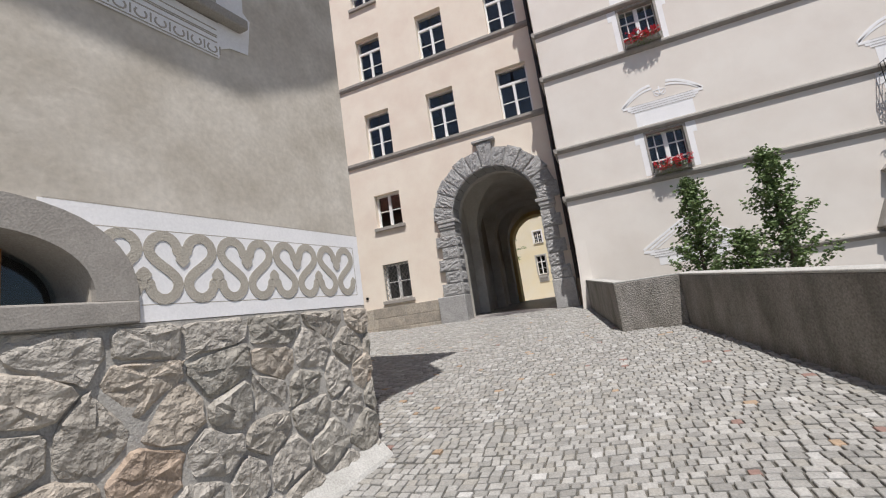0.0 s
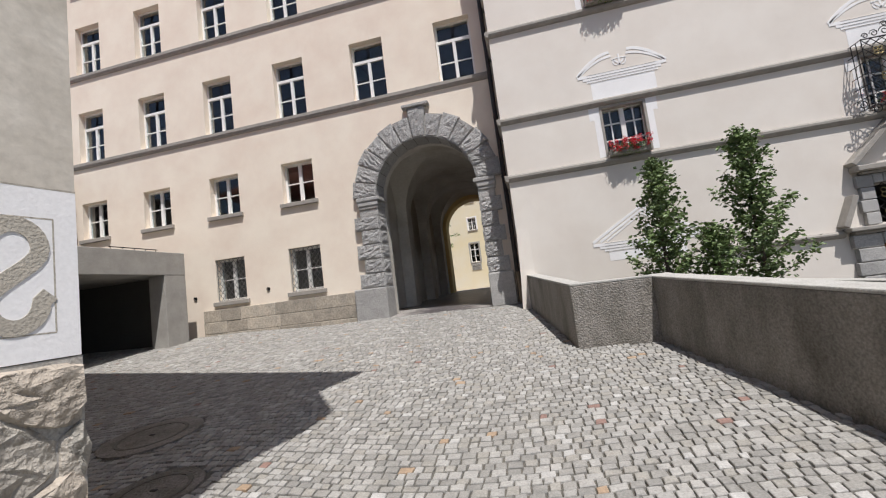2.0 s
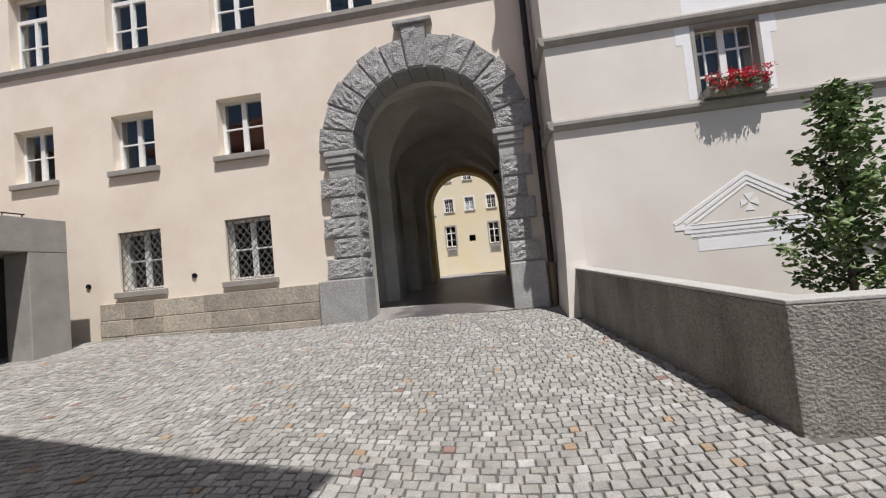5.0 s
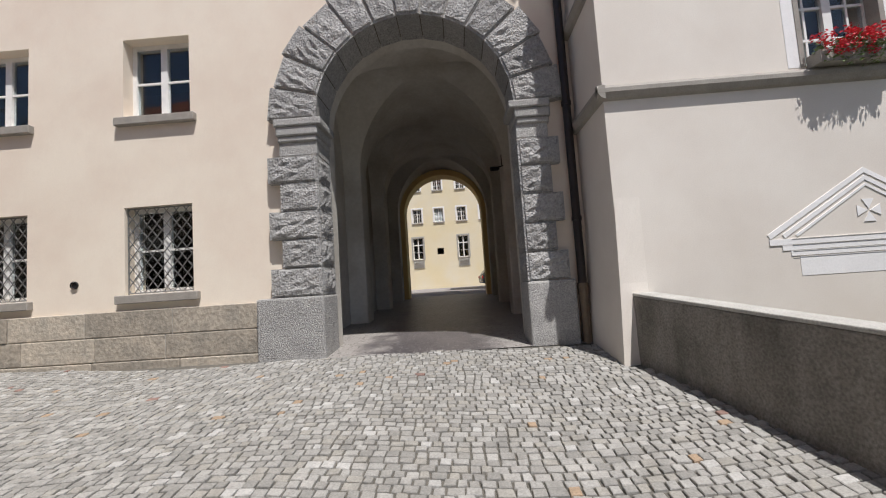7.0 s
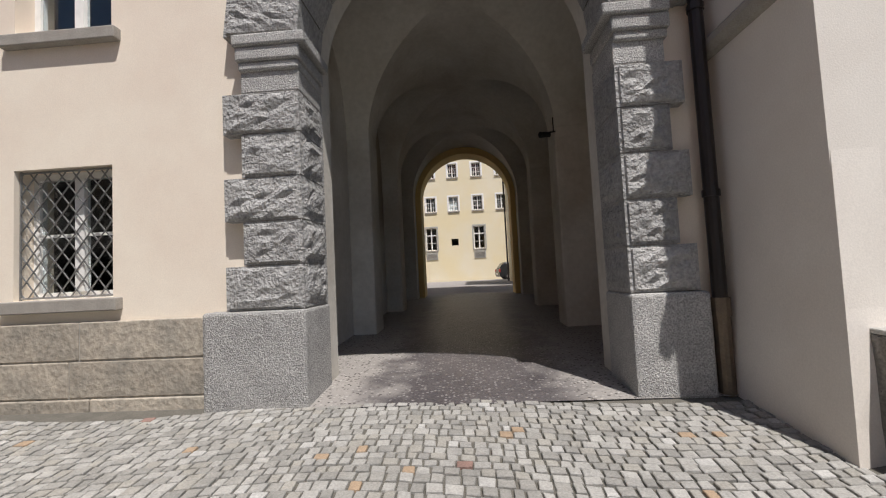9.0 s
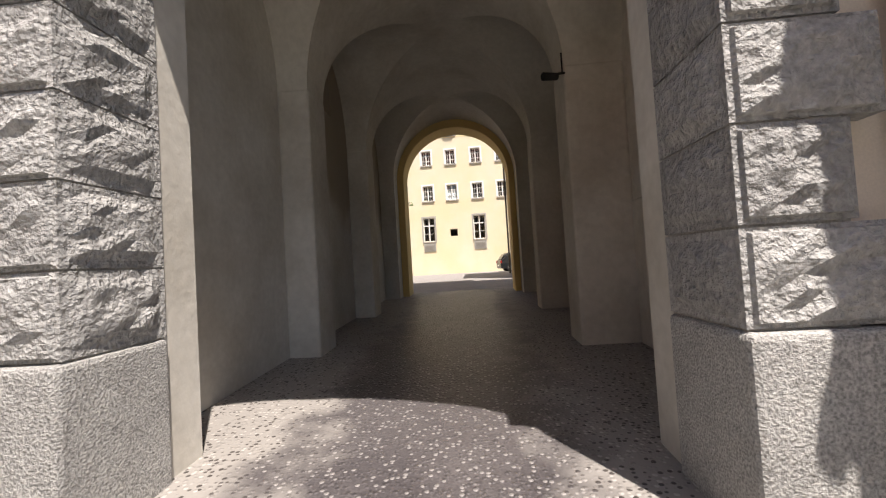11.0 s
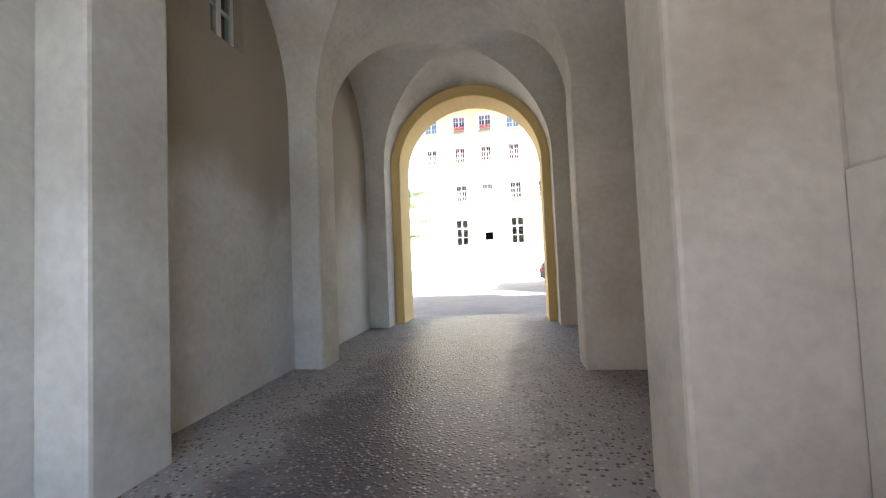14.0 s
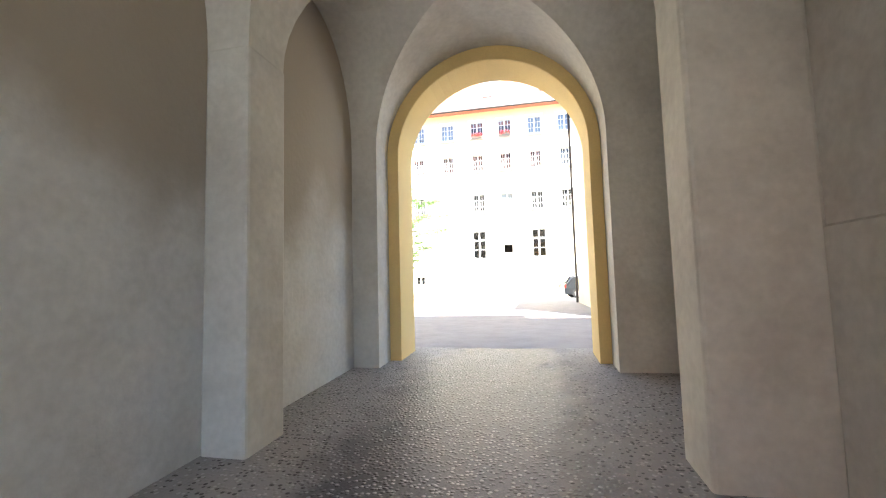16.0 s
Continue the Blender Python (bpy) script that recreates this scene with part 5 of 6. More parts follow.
# upper window with egg-and-dart apron
window(on_house, 0.39, 2.19, 4.12, 5.72, depth=0.22, style="six", sill=False, label="house window with deep stone reveal")
window(on_house, -3.21, -1.41, 4.12, 5.72, depth=0.22, style="six", sill=False, label="house window with deep stone reveal")
for off, up in ((0.19, 0.22), (-3.41, 0.22)):
    b = Build()
    b.prism([on_house(-0.05 + off, 3.78 + up, -0.1), on_house(2.26 + off, 3.78 + up, -0.1), on_house(2.26 + off, 3.87 + up, -0.1), on_house(-0.05 + off, 3.87 + up, -0.1)], (-0.3, 0, 0))
    b.make("trim_house_sill", M_TRIM, label="brownish stone window sill", category="sill", kind="structure", bevel=0.015)
    b = Build()
    b.prism([on_house(u + off, z + up, -0.006) for u, z in ((0.05, 3.46), (2.04, 3.46), (2.06, 3.55), (2.14, 3.60), (2.3, 3.62), (2.34, 3.95), (2.28, 4.0), (2.28, 5.4), (2.05, 5.4), (2.05, 3.77), (0.05, 3.77))], (0.005, 0, 0))
    b.make("trim_house_apron", M_WHITE, label="white painted apron under the house window", category="trim", kind="structure")
    b = Build()
    for k in range(16):
        c = 0.16 + 0.122 * k + off
        ribbon(b, [(c + 0.036 * math.sin(t), 3.535 + up - 0.04 * math.cos(t * 0.85)) for t in [-2.4 + 4.8 * q / 8 for q in range(9)]], 0.011)
        ribbon(b, [(c + 0.061, 3.495 + up), (c + 0.061, 3.565 + up)], 0.009)
    for z in (3.475, 3.59, 3.635, 3.65, 3.70):
        ribbon(b, [(0.08 + off, z + up), (2.03 + off, z + up)], 0.008)
    b.make("trim_egg_and_dart", M_SGRAF, weld=False, label="grey drawn egg-and-dart line under the window", category="trim", kind="structure")


# ---- rubble base of the house: every stone a piece ----
base = empty("wall_rubble_base", (HX, 1.0, 0.3), label="rubble stone base with lime mortar joints", category="wall", kind="structure")
b = Build()
b.prism([on_house(-14, z, d) for z, d in ((-2.5, -0.008), (1.698, -0.008), (1.698, 0.45), (-2.5, 0.45))], ALONG * (HY + 14.0))
place(b.make("mortar", M_MORTAR), base)


def clip(poly, p, n):
    out = []
    for k in range(len(poly)):
        a, c = poly[k], poly[(k + 1) % len(poly)]
        da, dc = (a - p).dot(n), (c - p).dot(n)
        if da <= 0:
            out.append(a)
        if da * dc < 0:
            out.append(a.lerp(c, da / (da - dc)))
    return out


rnd = random.Random(21)
seeds = []
row_z = -0.75
while row_z < 1.7:
    h = rnd.uniform(0.19, 0.31)
    uu = -3.2 + rnd.uniform(0, 0.3)
    while uu < HY + 0.25:
        w = rnd.uniform(0.24, 0.58)
        seeds.append(Vector((uu + w / 2, row_z + h / 2 + rnd.uniform(-0.045, 0.045))))
        uu += w
    row_z += h
for s in seeds:
    poly = [Vector(p) for p in ((-3.4, -0.8), (HY, -0.8), (HY, 1.69), (-3.4, 1.69))]
    for o in seeds:
        if o is not s and (o - s).length < 1.1:
            poly = clip(poly, (o + s) / 2, (o - s).normalized())
        if len(poly) < 3:
            break
    if len(poly) < 3:
        continue
    c = sum(poly, Vector((0, 0))) / len(poly)
    if c.y + 0.35 < 0.088 * c.x:
        continue
    size = sum((p - c).length for p in poly) / len(poly)
    if size < 0.06:
        continue
    # round the corners and break the long edges
    ring = []
    for k in range(len(poly)):
        a, q, d = poly[k - 1], poly[k], poly[(k + 1) % len(poly)]
        cut = 0.14
        ring += [q.lerp(a, cut), q.lerp(d, cut)]
        if (d - q).length > 0.25:
            ring.append(q.lerp(d, 0.5) + Vector((rnd.uniform(-.015, .015), rnd.uniform(-.015, .015))))
    gap = 0.009 / max(size, 0.08)
    levels = [(1 - gap, 0.0), (1 - gap - 0.03, -0.016), (0.84, -0.032), (0.45, -0.04)]
    b = Build()
    deep = rnd.uniform(0.7, 1.25)
    tilt = Vector((rnd.uniform(-0.15, 0.15), rnd.uniform(-0.2, 0.05)))
    rows = []
    for lv, (f, d) in enumerate(levels):
        idx = []
        for p in ring:
            q = c + (p - c) * f
            dd = d * deep + (tilt.dot(q - c) * 0.6 if lv else 0)
            if lv >= 1:
                dd += rnd.uniform(-0.013, 0.008)
                q = q + Vector((rnd.uniform(-.012, .012), rnd.uniform(-.012, .012)))
            idx.append(len(b.v))
            b.v.append(tuple(on_house(q.x, q.y, dd + 0.004)))
        rows.append(idx)
    n = len(ring)
    for r0_, r1_ in zip(rows, rows[1:]):
        for k in range(n):
            b.f.append((r0_[k], r0_[(k + 1) % n], r1_[(k + 1) % n], r1_[k]))
            b.mi.append(0)
    mid = len(b.v)
    b.v.append(tuple(on_house(c.x, c.y, levels[-1][1] * deep + 0.004)))
    for k in range(n):
        b.f.append((rows[-1][k], rows[-1][(k + 1) % n], mid))
        b.mi.append(0)
    place(b.make("stone", M_RUBBLE), base)
# corner stones that turn round the end of the wall
zz = 0.15
k = 0
while zz < 1.62:
    h = rnd.uniform(0.2, 0.32)
    z2 = min(zz + h, 1.68)
    b = Build()
    b.prism([(HX - 0.3, HY - 0.02, zz + 0.01), (HX + 0.012, HY - 0.1, zz + 0.01), (HX + 0.02, HY - 0.03, zz + 0.01), (HX - 0.01, HY + 0.015, zz + 0.01), (HX - 0.3, HY + 0.03, zz + 0.01)], (0, 0, z2 - zz - 0.02))
    place(b.make("quoin", M_RUBBLE, bevel=0.03), base)
    zz = z2
# mortar skirt at the foot
b = Build()
b.prism([on_house(-3, z, d) for z, d in ((-0.35, 0), (-0.27, -0.16), (-0.24, -0.14), (-0.12, 0))], ALONG * (HY + 3) + Vector((0, 0, 0.088 * (HY + 3))))
place(b.make("mortar_skirt", M_CAP), base)


# ---- garage on the west side ----
GXF = -10.45
garage = empty("garage", (GXF, 10, 1.0), label="open concrete garage with a flat roof slab", category="garage", kind="structure")
# rear, side and near walls get painted shade instead of the concrete colour
for nm, x0, x1, y0, y1, z0, z1 in (("roof_slab", -18.0, GXF, -2.0, 12.85, 3.17, 3.83), ("pillar", GXF - 0.55, GXF - 0.004, 12.12, 12.85, 0.6, 3.168), ("rear_wall", -18.0, -17.7, -2.0, 12.85, 0.3, 3.168),
                                   ("side_wall", -17.69, GXF - 0.56, 12.55, 12.85, 0.3, 3.168), ("near_wall", -17.69, GXF - 0.004, -2.0, -1.7, -0.5, 3.168), ("kerb", GXF - 0.1, GXF + 0.35, 12.86, 13.1, 0.9, 1.22)):
    b = Build()
    b.box(x0, x1, y0, y1, z0, z1)
    place(b.make(nm, M_ROOM_SHADE if nm in ("rear_wall", "side_wall", "near_wall") else M_CONC, bevel=0.015), garage)
b = Build()
b.box(-15.0, -14.7, 4.0, 4.3, 0.3, 3.168)
place(b.make("column", M_CONC), garage)

retain = empty("wall_retaining", (-15.5, 10, 3.8), label="old field-stone retaining wall above the garage", category="wall", kind="structure")
b = Build()
b.box(-16.0, -15.52, -2, 13.45, 3.84, 7.15)
place(b.make("core", M_MORTAR), retain)
b = Build()
rnd = random.Random(4)
z = 3.84
while z < 7.15:
    h = min(rnd.uniform(0.14, 0.30), 7.2 - z)
    y = -2.0
    while y < 13.5:
        w = rnd.uniform(0.25, 0.7)
        d = rnd.uniform(0.0, 0.07) + (7.2 - z) * 0.05
        i = len(b.v)
        y1, z1 = min(y + w, 13.5) - 0.012, z + h - 0.012
        xs0, xs1 = -15.54, -15.5 + d
        j = [rnd.uniform(-0.02, 0.02) for _ in range(8)]
        b.v += [(xs0, y, z), (xs0, y1, z), (xs0, y1, z1), (xs0, y, z1), (xs1, y + 0.03 + j[0], z + 0.02 + j[1]), (xs1 + j[6], y1 - 0.03 + j[2], z + 0.02), (xs1, y1 - 0.03, z1 - 0.02 + j[3]), (xs1 + j[7], y + 0.03 + j[4], z1 - 0.02 + j[5])]
        for q in ((4, 5, 6, 7), (0, 1, 5, 4), (1, 2, 6, 5), (2, 3, 7, 6), (3, 0, 4, 7)):
            b.f.append(tuple(i + t for t in q))
            b.mi.append(0)
        y += w
    z += h
place(b.make("field_stones", M_DRYSTONE, weld=False, kind="stuff"), retain)
b = Build()
for y in (2, 4, 6, 8, 10, 11.8, 13.2):
    b.tube([(-15.75, y, 7.15), (-15.75, y, 8.15)], 0.03, 8)
for z in (7.6, 8.12):
    b.tube([(-15.75, -2, z), (-15.75, 13.3, z)], 0.028, 8)
b.make("railing", M_GRILLE, label="galvanised steel railing on the retaining wall", category="railing")
b = Build()
b.box(-40, -16.01, -2, 13.6, 6.9, 7.1)
b.make("terrace_ground", M_ASPH, label="terrace above the retaining wall", category="ground", kind="structure")
b = Build()
for y in (11.3, 11.65, 12.0, 12.35, 12.7):
    b.tube([(-11.3, y, 3.83), (-11.3, y, 4.05)], 0.012, 6)
b.tube([(-11.3, 11.25, 4.05), (-11.3, 12.75, 4.05)], 0.014, 6)
b.make("railing", M_IRON, label="low dark rail on the garage roof", category="railing")


# ---- cars ----
def car(at, turn, paint, label):
    """A small estate car; the origin lies under its middle, the front points along its own +x."""
    root = empty("car", at, label=label, category="car")
    root.rotation_euler = (0, 0, radians(turn))
    L, W = 4.2, 1.76
    prof = [(-2.08, 0.35), (-2.1, 0.62), (-2.06, 0.92), (-1.9, 1.02), (-1.62, 1.40), (-1.45, 1.50), (-0.2, 1.53), (0.3, 1.46), (1.0, 1.02), (1.75, 0.9), (2.05, 0.72), (2.1, 0.4), (2.0, 0.25), (-2.0, 0.25)]
    secs = [(-W / 2, 0.86), (-W / 2 + 0.06, 0.95), (-W / 2 + 0.22, 1.0), (W / 2 - 0.22, 1.0), (W / 2 - 0.06, 0.95), (W / 2, 0.86)]
    b = Build()
    n = len(prof)
    for y, s in secs:
        for x, z in prof:
            zz = 0.9 + (z - 0.9) * s if z > 0.9 else z
            inset = 0.12 * (z - 0.95) / 0.55 if z > 0.95 else 0
            b.v.append((x * (1 if z < 0.95 else (0.97 + 0.03 * s)), y * (1 - inset / (W / 2)), zz))
    for k in range(len(secs) - 1):
        for j in range(n):
            b.f.append((k * n + j, k * n + (j + 1) % n, (k + 1) * n + (j + 1) % n, (k + 1) * n + j))
            b.mi.append(0)
    b.f.append(tuple(range(n)))
    b.f.append(tuple((len(secs) - 1) * n + j for j in reversed(range(n))))
    b.mi += [0, 0]
    o = b.make("body", paint, parent=root, bevel=0.03)
    b = Build()
    for s in (-1, 1):
        y = s * (W / 2 - 0.055)
        b.prism([(-1.5, y, 1.0), (0.85, y, 1.0), (0.25, y - s * 0.045, 1.36), (-1.35, y - s * 0.05, 1.40)], (0, s * 0.012, 0))
    b.prism([(-1.96, -0.62, 1.03), (-1.96, 0.62, 1.03), (-1.66, 0.55, 1.40), (-1.66, -0.55, 1.40)], (-0.02, 0, 0.012))
    b.prism([(1.04, -0.64, 1.03), (1.04, 0.64, 1.03), (0.42, 0.56, 1.42), (0.42, -0.56, 1.42)], (0.02, 0, 0.012))
    b.make("car_window", M_GLASS_DARK, parent=root)
    for s in (-1, 1):
        b = Build()
        b.box(-2.12, -2.0, s * 0.82 - 0.1, s * 0.82 + 0.08 * (s < 0), 0.68, 0.9)
        b.make("tail_lamp", M_REDLAMP, parent=root, bevel=0.02)
    b = Build()
    b.box(-2.125, -2.07, -0.26, 0.26, 0.45, 0.56)
    b.make("number_plate", M_WHITE, parent=root)
    for x in (-1.28, 1.3):
        for s in (-1, 1):
            b = Build()
            b.tube([(x, s * 0.70, 0.31), (x, s * 0.885, 0.31)], 0.315, 20)
            t = b.make("tyre", M_RUBBER, parent=root)
            b = Build()
            b.tube([(x, s * 0.80, 0.31), (x, s * 0.892, 0.31)], 0.2, 16)
            b.make("rim", M_RIM, parent=root)
    return root


M_GLASS_DARK = material("tinted_car_glass", (0.02, 0.022, 0.025), rough=0.06, scale=5, bump=0.0, grain=0.0)
car((-13.45, 7.6, ground_z(-13.45, 7.6) - 0.03), 180, M_CARWHITE, "white estate car parked in the dark garage")


# ---- courtyard past the exit ----
CY = 49.75


def on_court(u, z, d):
    return Vector((u, CY + d, z))


CW = []
for c in (-11.2, -8.75, -6.35, -4.15, -1.85, 0.42, 2.7):
    if c != -8.75:
        CW.append((c, 0.92, 8.15, 9.55, "white" if c == -4.15 else ""))
    CW.append((c, 0.88, 11.42, 12.75, ""))
    CW.append((c, 1.05, 14.1, 15.45, "" if c in (-6.35, -4.15) else "blue"))
for c in (-6.42, -1.85):
    CW.append((c, 1.05, 4.45, 6.62, ""))
CW.append((-11.25, 0.75, 2.5, 3.2, ""))
b = Build()
wall_with_holes(b, on_court, -30, 14, 0.8, 16.2, [(c - w / 2, c + w / 2, z0, z1) for c, w, z0, z1, _ in CW] + [(-4.52, -3.85, 4.85, 5.5)], 0.5)
b.make("wall_court_front", M_CREAM2, label="sunlit pale yellow courtyard facade", category="wall", kind="structure")
b = Build()
wall_with_holes(b, lambda u, z, d: Vector((u, CY - 0.008 + d, z)), -30, 14, 13.86, 16.18, [(c - w / 2 - 0.16, c + w / 2 + 0.16, z0 - 0.16, z1 + 0.16) for c, w, z0, z1, _ in CW if z0 > 13.9], 0.006)
b.make("wall_court_top", M_OCHRE, label="yellow ochre band under the courtyard eaves", category="wall", kind="structure")
for c, w, z0, z1, bl in CW:
    window(on_court, c - w / 2, c + w / 2, z0, z1, depth=0.14, style="tall" if z1 - z0 > 2 else "six" if z0 > 8 else "cross", blind=bl, sill_mat=M_TRIM, label="white courtyard window with stone sill", group="courtyard windows")
    b = Build()
    for u0, u1, a, e in ((c - w / 2 - 0.14, c - w / 2, z0, z1 + 0.14), (c + w / 2, c + w / 2 + 0.14, z0, z1 + 0.14), (c - w / 2, c + w / 2, z1, z1 + 0.14)):
        b.box(u0, u1, CY - 0.03, CY + 0.05, a, e)
    b.make("trim_court_surround", M_CAP if 4 < z0 < 5 else M_WHITE, label="plain surround of a courtyard window", category="trim", kind="structure")
for c in (-6.35, -4.15):
    flower_box(c, 14.12, 30 + int(c), 0.85, CY - 0.02)
for c in (-6.42, -1.85):
    root = empty("apron_panel", (c, CY, 3.55), label="stone apron panel with lattice under the window", category="panel", group="apron panels", kind="structure")
    b = Build()
    b.box(c - 0.55, c + 0.55, CY - 0.06, CY, 3.55, 4.30)
    place(b.make("slab", M_CAP, bevel=0.01), root)
    b = Build()
    lattice(b, c - 0.45, c + 0.45, 3.65, 4.2, CY - 0.08, 0.22, 0.02)
    place(b.make("lattice", M_TRIM), root)
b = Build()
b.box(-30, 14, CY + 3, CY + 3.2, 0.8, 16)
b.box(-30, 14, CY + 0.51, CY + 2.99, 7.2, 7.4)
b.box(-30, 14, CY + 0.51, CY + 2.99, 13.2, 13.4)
b.make("wall_court_inner", M_ROOM_SHADE, label="dim rooms behind the courtyard windows", category="wall", kind="structure")
# roof with courses of tiles and small roof lights
court_roof = empty("roof_court", (-8, CY, 16.2), label="red tiled roof with small skylights", category="roof", kind="structure")
b = Build()
b.prism([(-31, CY - 0.7, 16.2), (-31, CY - 0.7, 16.32), (-31, CY + 7.5, 22.2), (-31, CY + 15, 16.2)], (46, 0, 0))
place(b.make("covering", M_ROOFRED), court_roof)
b = Build()
for k in range(26):
    y = CY - 0.68 + 0.31 * k
    z = 16.33 + (y - CY + 0.7) * 5.9 / 8.2
    b.prism([(-31, y, z), (-31, y, z + 0.05), (-31, y + 0.31, z + 0.235)], (46, 0, 0))
place(b.make("tile_course", M_ROOFRED, kind="stuff"), court_roof)
for x in (-5.6, -0.9):
    b = Build()
    y = CY + 1.7
    z = 16.33 + 2.4 * 5.9 / 8.2
    b.prism([(x - 0.4, y, z), (x + 0.4, y, z), (x + 0.4, y + 0.8, z + 0.58), (x - 0.4, y + 0.8, z + 0.58)], (0, -0.06, 0.14))
    place(b.make("skylight", M_GRILLE), court_roof)
b = Build()
b.tube([(-31, CY - 0.72, 16.2), (15, CY - 0.72, 16.2)], 0.08, 8)
place(b.make("gutter", M_PIPE), court_roof)

b = Build()
wall_with_holes(b, lambda u, z, d: Vector((-0.1 + d, u, z)), 30, 40, 0.8, 13.0, [], 0.5)
b.box(0.41, 10, 39.6, 40, 0.8, 13.0)
b.box(-0.5, 10, 29.8, 40.3, 13.01, 13.3)
b.make("wall_court_wing", M_CREAM2, label="cream side wing of the courtyard", category="wall", kind="structure")
b = Build()
b.tube([(-0.2, 39.93, 1.4), (-0.2, 39.93, 12.9)], 0.06, 8)
b.make("downpipe", M_PIPE, label="dark downpipe at the courtyard wing", category="downpipe")
b = Build()
wall_with_holes(b, lambda u, z, d: Vector((-24 - d, u, z)), 25, 50, 0.8, 14.0, [], 0.5)
b.make("wall_court_west", M_CREAM2, label="plain west side of the courtyard", category="wall", kind="structure")
car((1.5, 46.5, ground_z(0, 46)), 8, M_CARDARK, "black car parked in the courtyard")


def court_tree(at, height, crown, seed):
    rnd = random.Random(seed)
    root = empty("courtyard_tree", at, label="bright green broadleaf tree in the courtyard", category="tree")
    base_ = Vector(at)
    wood, leaf = Build(), Build()
    wood.tube([base_, base_ + Vector((0.1, 0, height * 0.4)), base_ + Vector((0, 0.1, height * 0.9))], [0.16, 0.12, 0.03], 8)
    for k in range(34):
        t = 0.30 + 0.66 * k / 34
        a = k * 2.4
        reach = crown * math.sin(math.pi * min(0.95, 0.25 + (1 - t))) * rnd.uniform(0.7, 1.1)
        p = base_ + Vector((0, 0, height * t))
        d = Vector((math.cos(a), math.sin(a), 0.12))
        wood.tube([p, p + d * reach * 0.5 + Vector((0, 0, 0.15)), p + d * reach], [0.05, 0.03, 0.01], 5)
        for _ in range(170):
            s = rnd.random() ** 0.6
            one_leaf(leaf, p + d * reach * s + Vector((rnd.gauss(0, 0.18), rnd.gauss(0, 0.18), rnd.gauss(0, 0.08))), 0.2 * rnd.uniform(0.6, 1.2), rnd, 0.8)
    place(wood.make("trunk", M_BARK), root)
    place(leaf.make("crown", M_LEAF2, weld=False), root)


court_tree((-10.9, 44.0, 1.4), 7.6, 3.7, 12)


# ---- manhole cover ----
COVERS = [(-4.8, 6.26, 0.325, 0.54), (-3.59, 5.13, 0.25, 0.40)]


def manhole_cover(x, y, lid, outer):
    root = empty("manhole_cover", (x, y, ground_z(x, y)), label="round cast iron manhole cover with concrete ring", category="manhole cover", group="manhole covers")
    root.rotation_euler = (math.atan(0.088), 0, 0)
    for nm, r0, r1, mat, z0, z1 in (("ring", lid + 0.035, outer - 0.03, M_CONCDIRTY, -0.05, 0.006), ("rim", lid, lid + 0.03, M_CASTIRON, -0.05, 0.009), ("lid", 0.0, lid - 0.005, M_CONCDIRTY, -0.05, 0.006)):
        b = Build()
        n = 40
        for k in range(n):
            a, c = 2 * math.pi * k / n, 2 * math.pi * (k + 1) / n
            b.face((r0 * math.cos(a), r0 * math.sin(a), z1), (r1 * math.cos(a), r1 * math.sin(a), z1), (r1 * math.cos(c), r1 * math.sin(c), z1), (r0 * math.cos(c), r0 * math.sin(c), z1))
            b.face((r1 * math.cos(a), r1 * math.sin(a), z0), (r1 * math.cos(c), r1 * math.sin(c), z0), (r1 * math.cos(c), r1 * math.sin(c), z1), (r1 * math.cos(a), r1 * math.sin(a), z1))
        b.make(nm, mat, parent=root)
    # small black block on the lid stands in for the dark key slot
    b = Build()
    b.box(-0.03, 0.03, -0.012, 0.012, 0.006, 0.012)
    b.make("keyhole_dark_block", M_RUBBER, parent=root)


for cover in COVERS:
    manhole_cover(*cover)

# ---- setts ----
pavement = empty("pavement", (-3, 7, 0.6), label="grey stone sett paving with sandy joints", category="pavement", kind="structure")


def inside_yard(x, y):
    if y > 13.555 or x < -17.4:
        return False
    if x > -0.62 and y > 12.3:
        return False
    if y > 13.44 and x < -10.0:
        return False
    if y < HY + 0.1 and x < HX + 0.12 - 0.16 * (HY - y):
        return False
    if x < HX and y < HY - 0.245 * (x - HX) * 1.0 + 0.1:
        return False
    if y >= 8.36 and x > 0.13 - (y - 8.42) * 0.155:
        return False
    if y < 8.36 and x > 1.22 + (8.355 - y) * 0.197:
        return False
    if any((x - cx) ** 2 + (y - cy) ** 2 < r * r for cx, cy, _, r in COVERS):
        return False
    return True


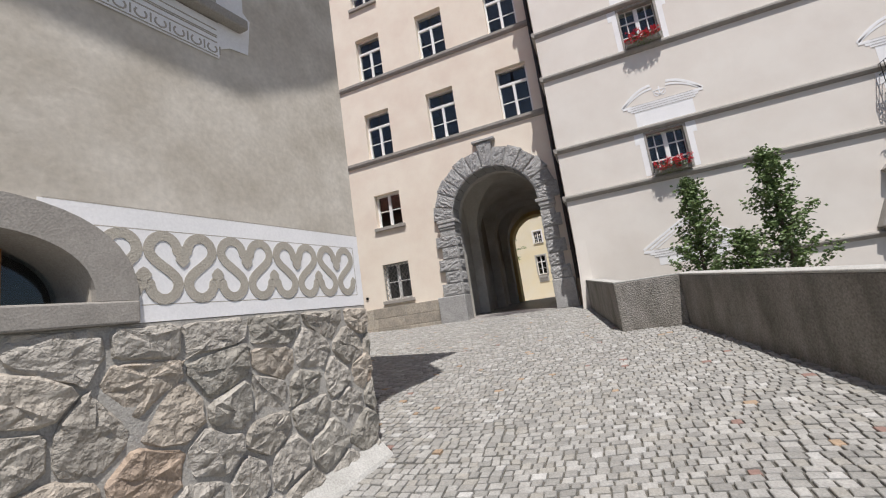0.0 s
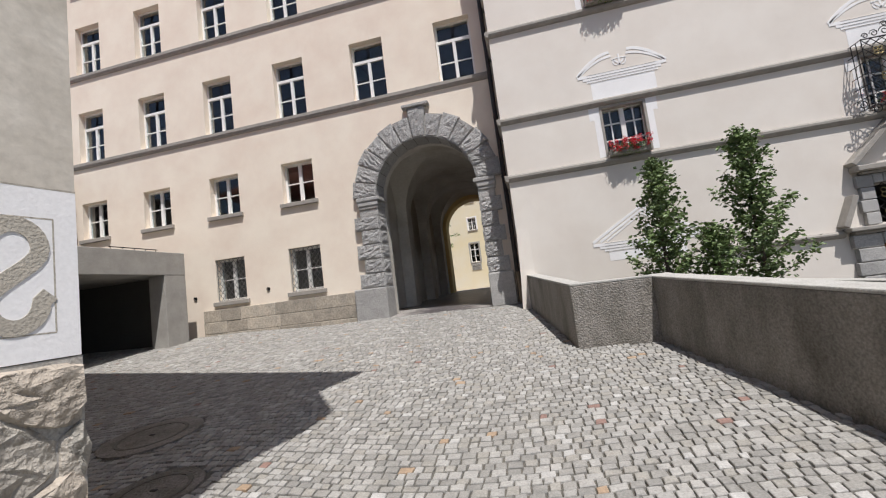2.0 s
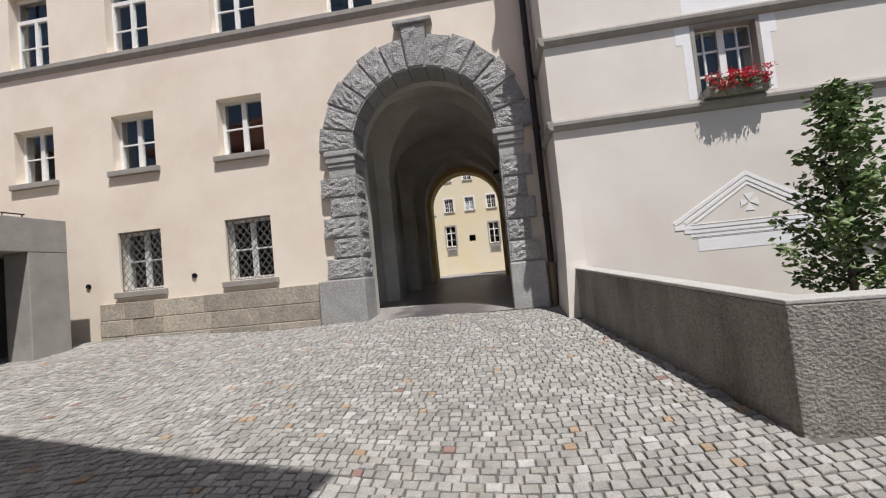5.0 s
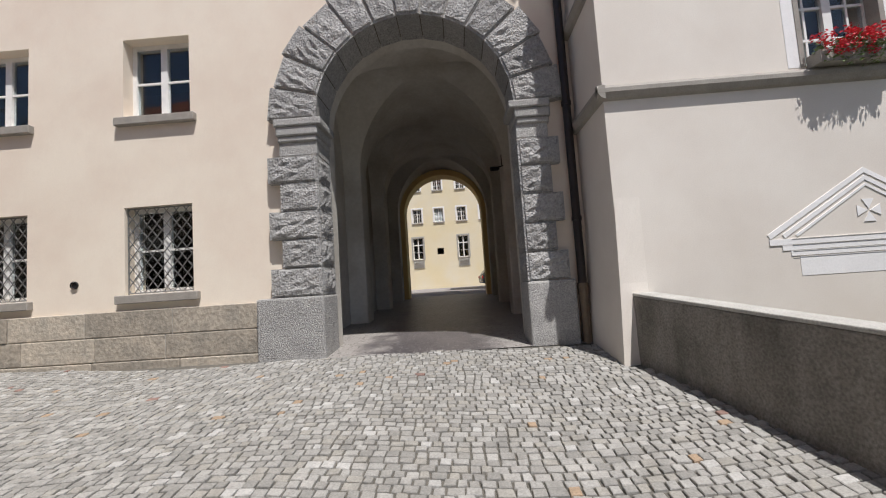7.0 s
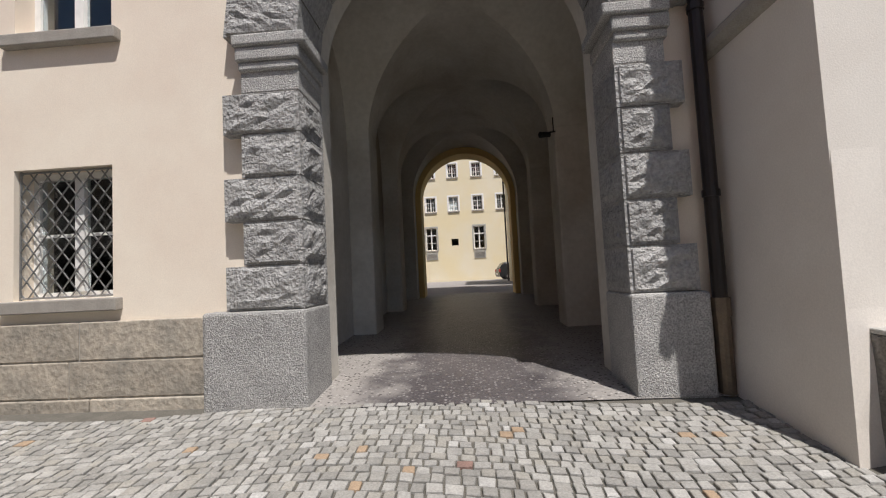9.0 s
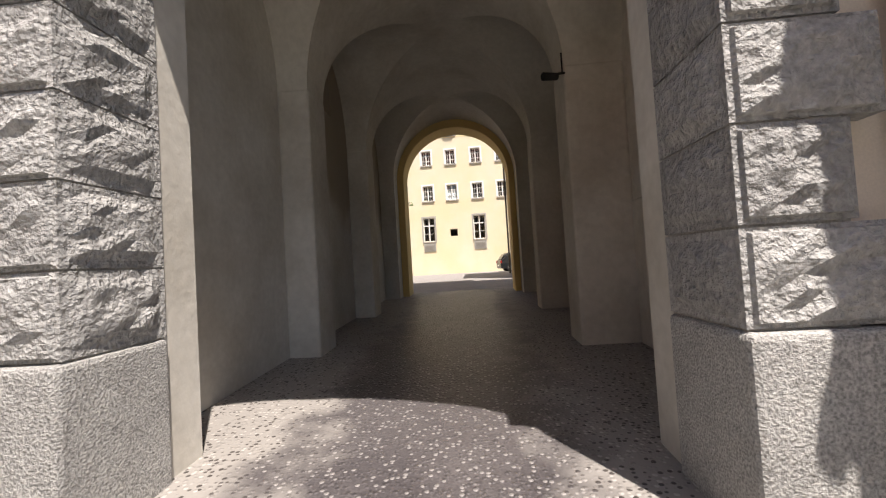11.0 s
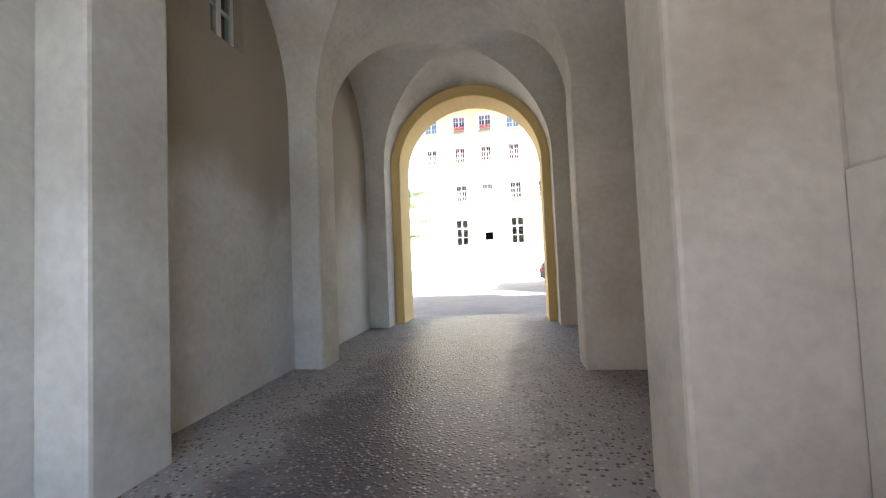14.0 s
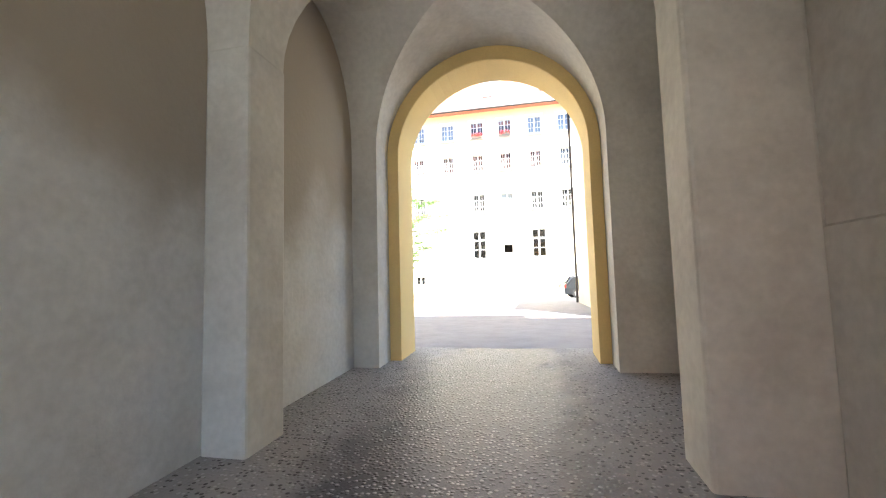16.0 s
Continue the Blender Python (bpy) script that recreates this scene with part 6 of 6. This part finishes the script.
rnd = random.Random(77)
stuff = Build()
singles = []
y = -4.0
row = 0
while y < 13.5:
    d = rnd.uniform(0.074, 0.098)
    x = -17.5 + rnd.uniform(0, 0.1)
    ph = rnd.uniform(-0.02, 0.02)
    while x < 4.2:
        w = rnd.uniform(0.07, 0.125)
        xc = x + w / 2
        # rows swing gently like laid arcs
        yc = y + d / 2 + 0.16 * math.sin(xc * 1.15 + 0.35 * math.sin(y * 0.8)) + 0.05 * math.sin(xc * 0.43 + 1.0) + rnd.uniform(-0.006, 0.006)
        slope_x = 0.184 * math.cos(xc * 1.15 + 0.35 * math.sin(y * 0.8)) + 0.02 * math.cos(xc * 0.43 + 1.0)
        if inside_yard(xc, yc) and not (x < -9 and yc < 3):
            zc = ground_z(xc, yc) + rnd.uniform(-0.005, 0.004)
            tx, ty = rnd.uniform(-0.045, 0.045), rnd.uniform(-0.045, 0.045)
            hw, hd = w / 2 - 0.0028, d / 2 - 0.0026
            q = []
            for sx, sy in ((-1, -1), (1, -1), (1, 1), (-1, 1)):
                px, py = sx * (hw + rnd.uniform(-0.009, 0.002)), sy * (hd + rnd.uniform(-0.008, 0.002))
                q.append((px, py + slope_x * px))
            if -3.2 < xc < -0.9 and 3.3 < yc < 4.4 and len(singles) < 300:
                singles.append((xc, yc, zc, q, tx, ty))
            else:
                i = len(stuff.v)
                for f, up in ((1.0, -0.03), (0.98, -0.005), (0.87, 0.0)):
                    for px, py in q:
                        stuff.v.append((xc + px * f, yc + py * f, zc + up + (px * tx + py * ty) + 0.088 * py * f))
                for r in (0, 4):
                    for k in range(4):
                        stuff.f.append((i + r + k, i + r + (k + 1) % 4, i + r + 4 + (k + 1) % 4, i + r + 4 + k))
                        stuff.mi.append(0)
                stuff.f.append((i + 8, i + 9, i + 10, i + 11))
                stuff.mi.append(0)
        x += w
    y += d
me = bpy.data.meshes.new("setts")
me.from_pydata(stuff.v, [], stuff.f)
me.materials.append(M_COBBLE)
ob = new("setts", me)
tagged(ob, kind="stuff")
place(ob, pavement)
shapes = []
for k in range(24):
    hw, hd = rnd.uniform(0.034, 0.055), rnd.uniform(0.034, 0.043)
    b = Build()
    q = [(sx * (hw + rnd.uniform(-0.006, 0.003)), sy * (hd + rnd.uniform(-0.005, 0.003))) for sx, sy in ((-1, -1), (1, -1), (1, 1), (-1, 1))]
    for f, up in ((1.0, -0.03), (0.98, -0.005), (0.87, 0.0)):
        b.v += [(px * f, py * f, up) for px, py in q]
    for r in (0, 4):
        for j in range(4):
            b.f.append((r + j, r + (j + 1) % 4, r + 4 + (j + 1) % 4, r + 4 + j))
            b.mi.append(0)
    b.f.append((8, 9, 10, 11))
    b.mi.append(0)
    shapes.append((hw, b.mesh("sett", M_COBBLE_PIECE, weld=False)))
for xc, yc, zc, q, tx, ty in singles:
    hw = (q[1][0] - q[0][0]) / 2
    shape = min(shapes, key=lambda s: abs(s[0] - hw) + rnd.uniform(0, 0.004))
    o = new("sett", shape[1])
    o.location = (xc, yc, zc)
    o.rotation_euler = (math.atan(0.088) + ty, -tx, math.atan2(q[1][1] - q[0][1], q[1][0] - q[0][0]))
    place(o, pavement)
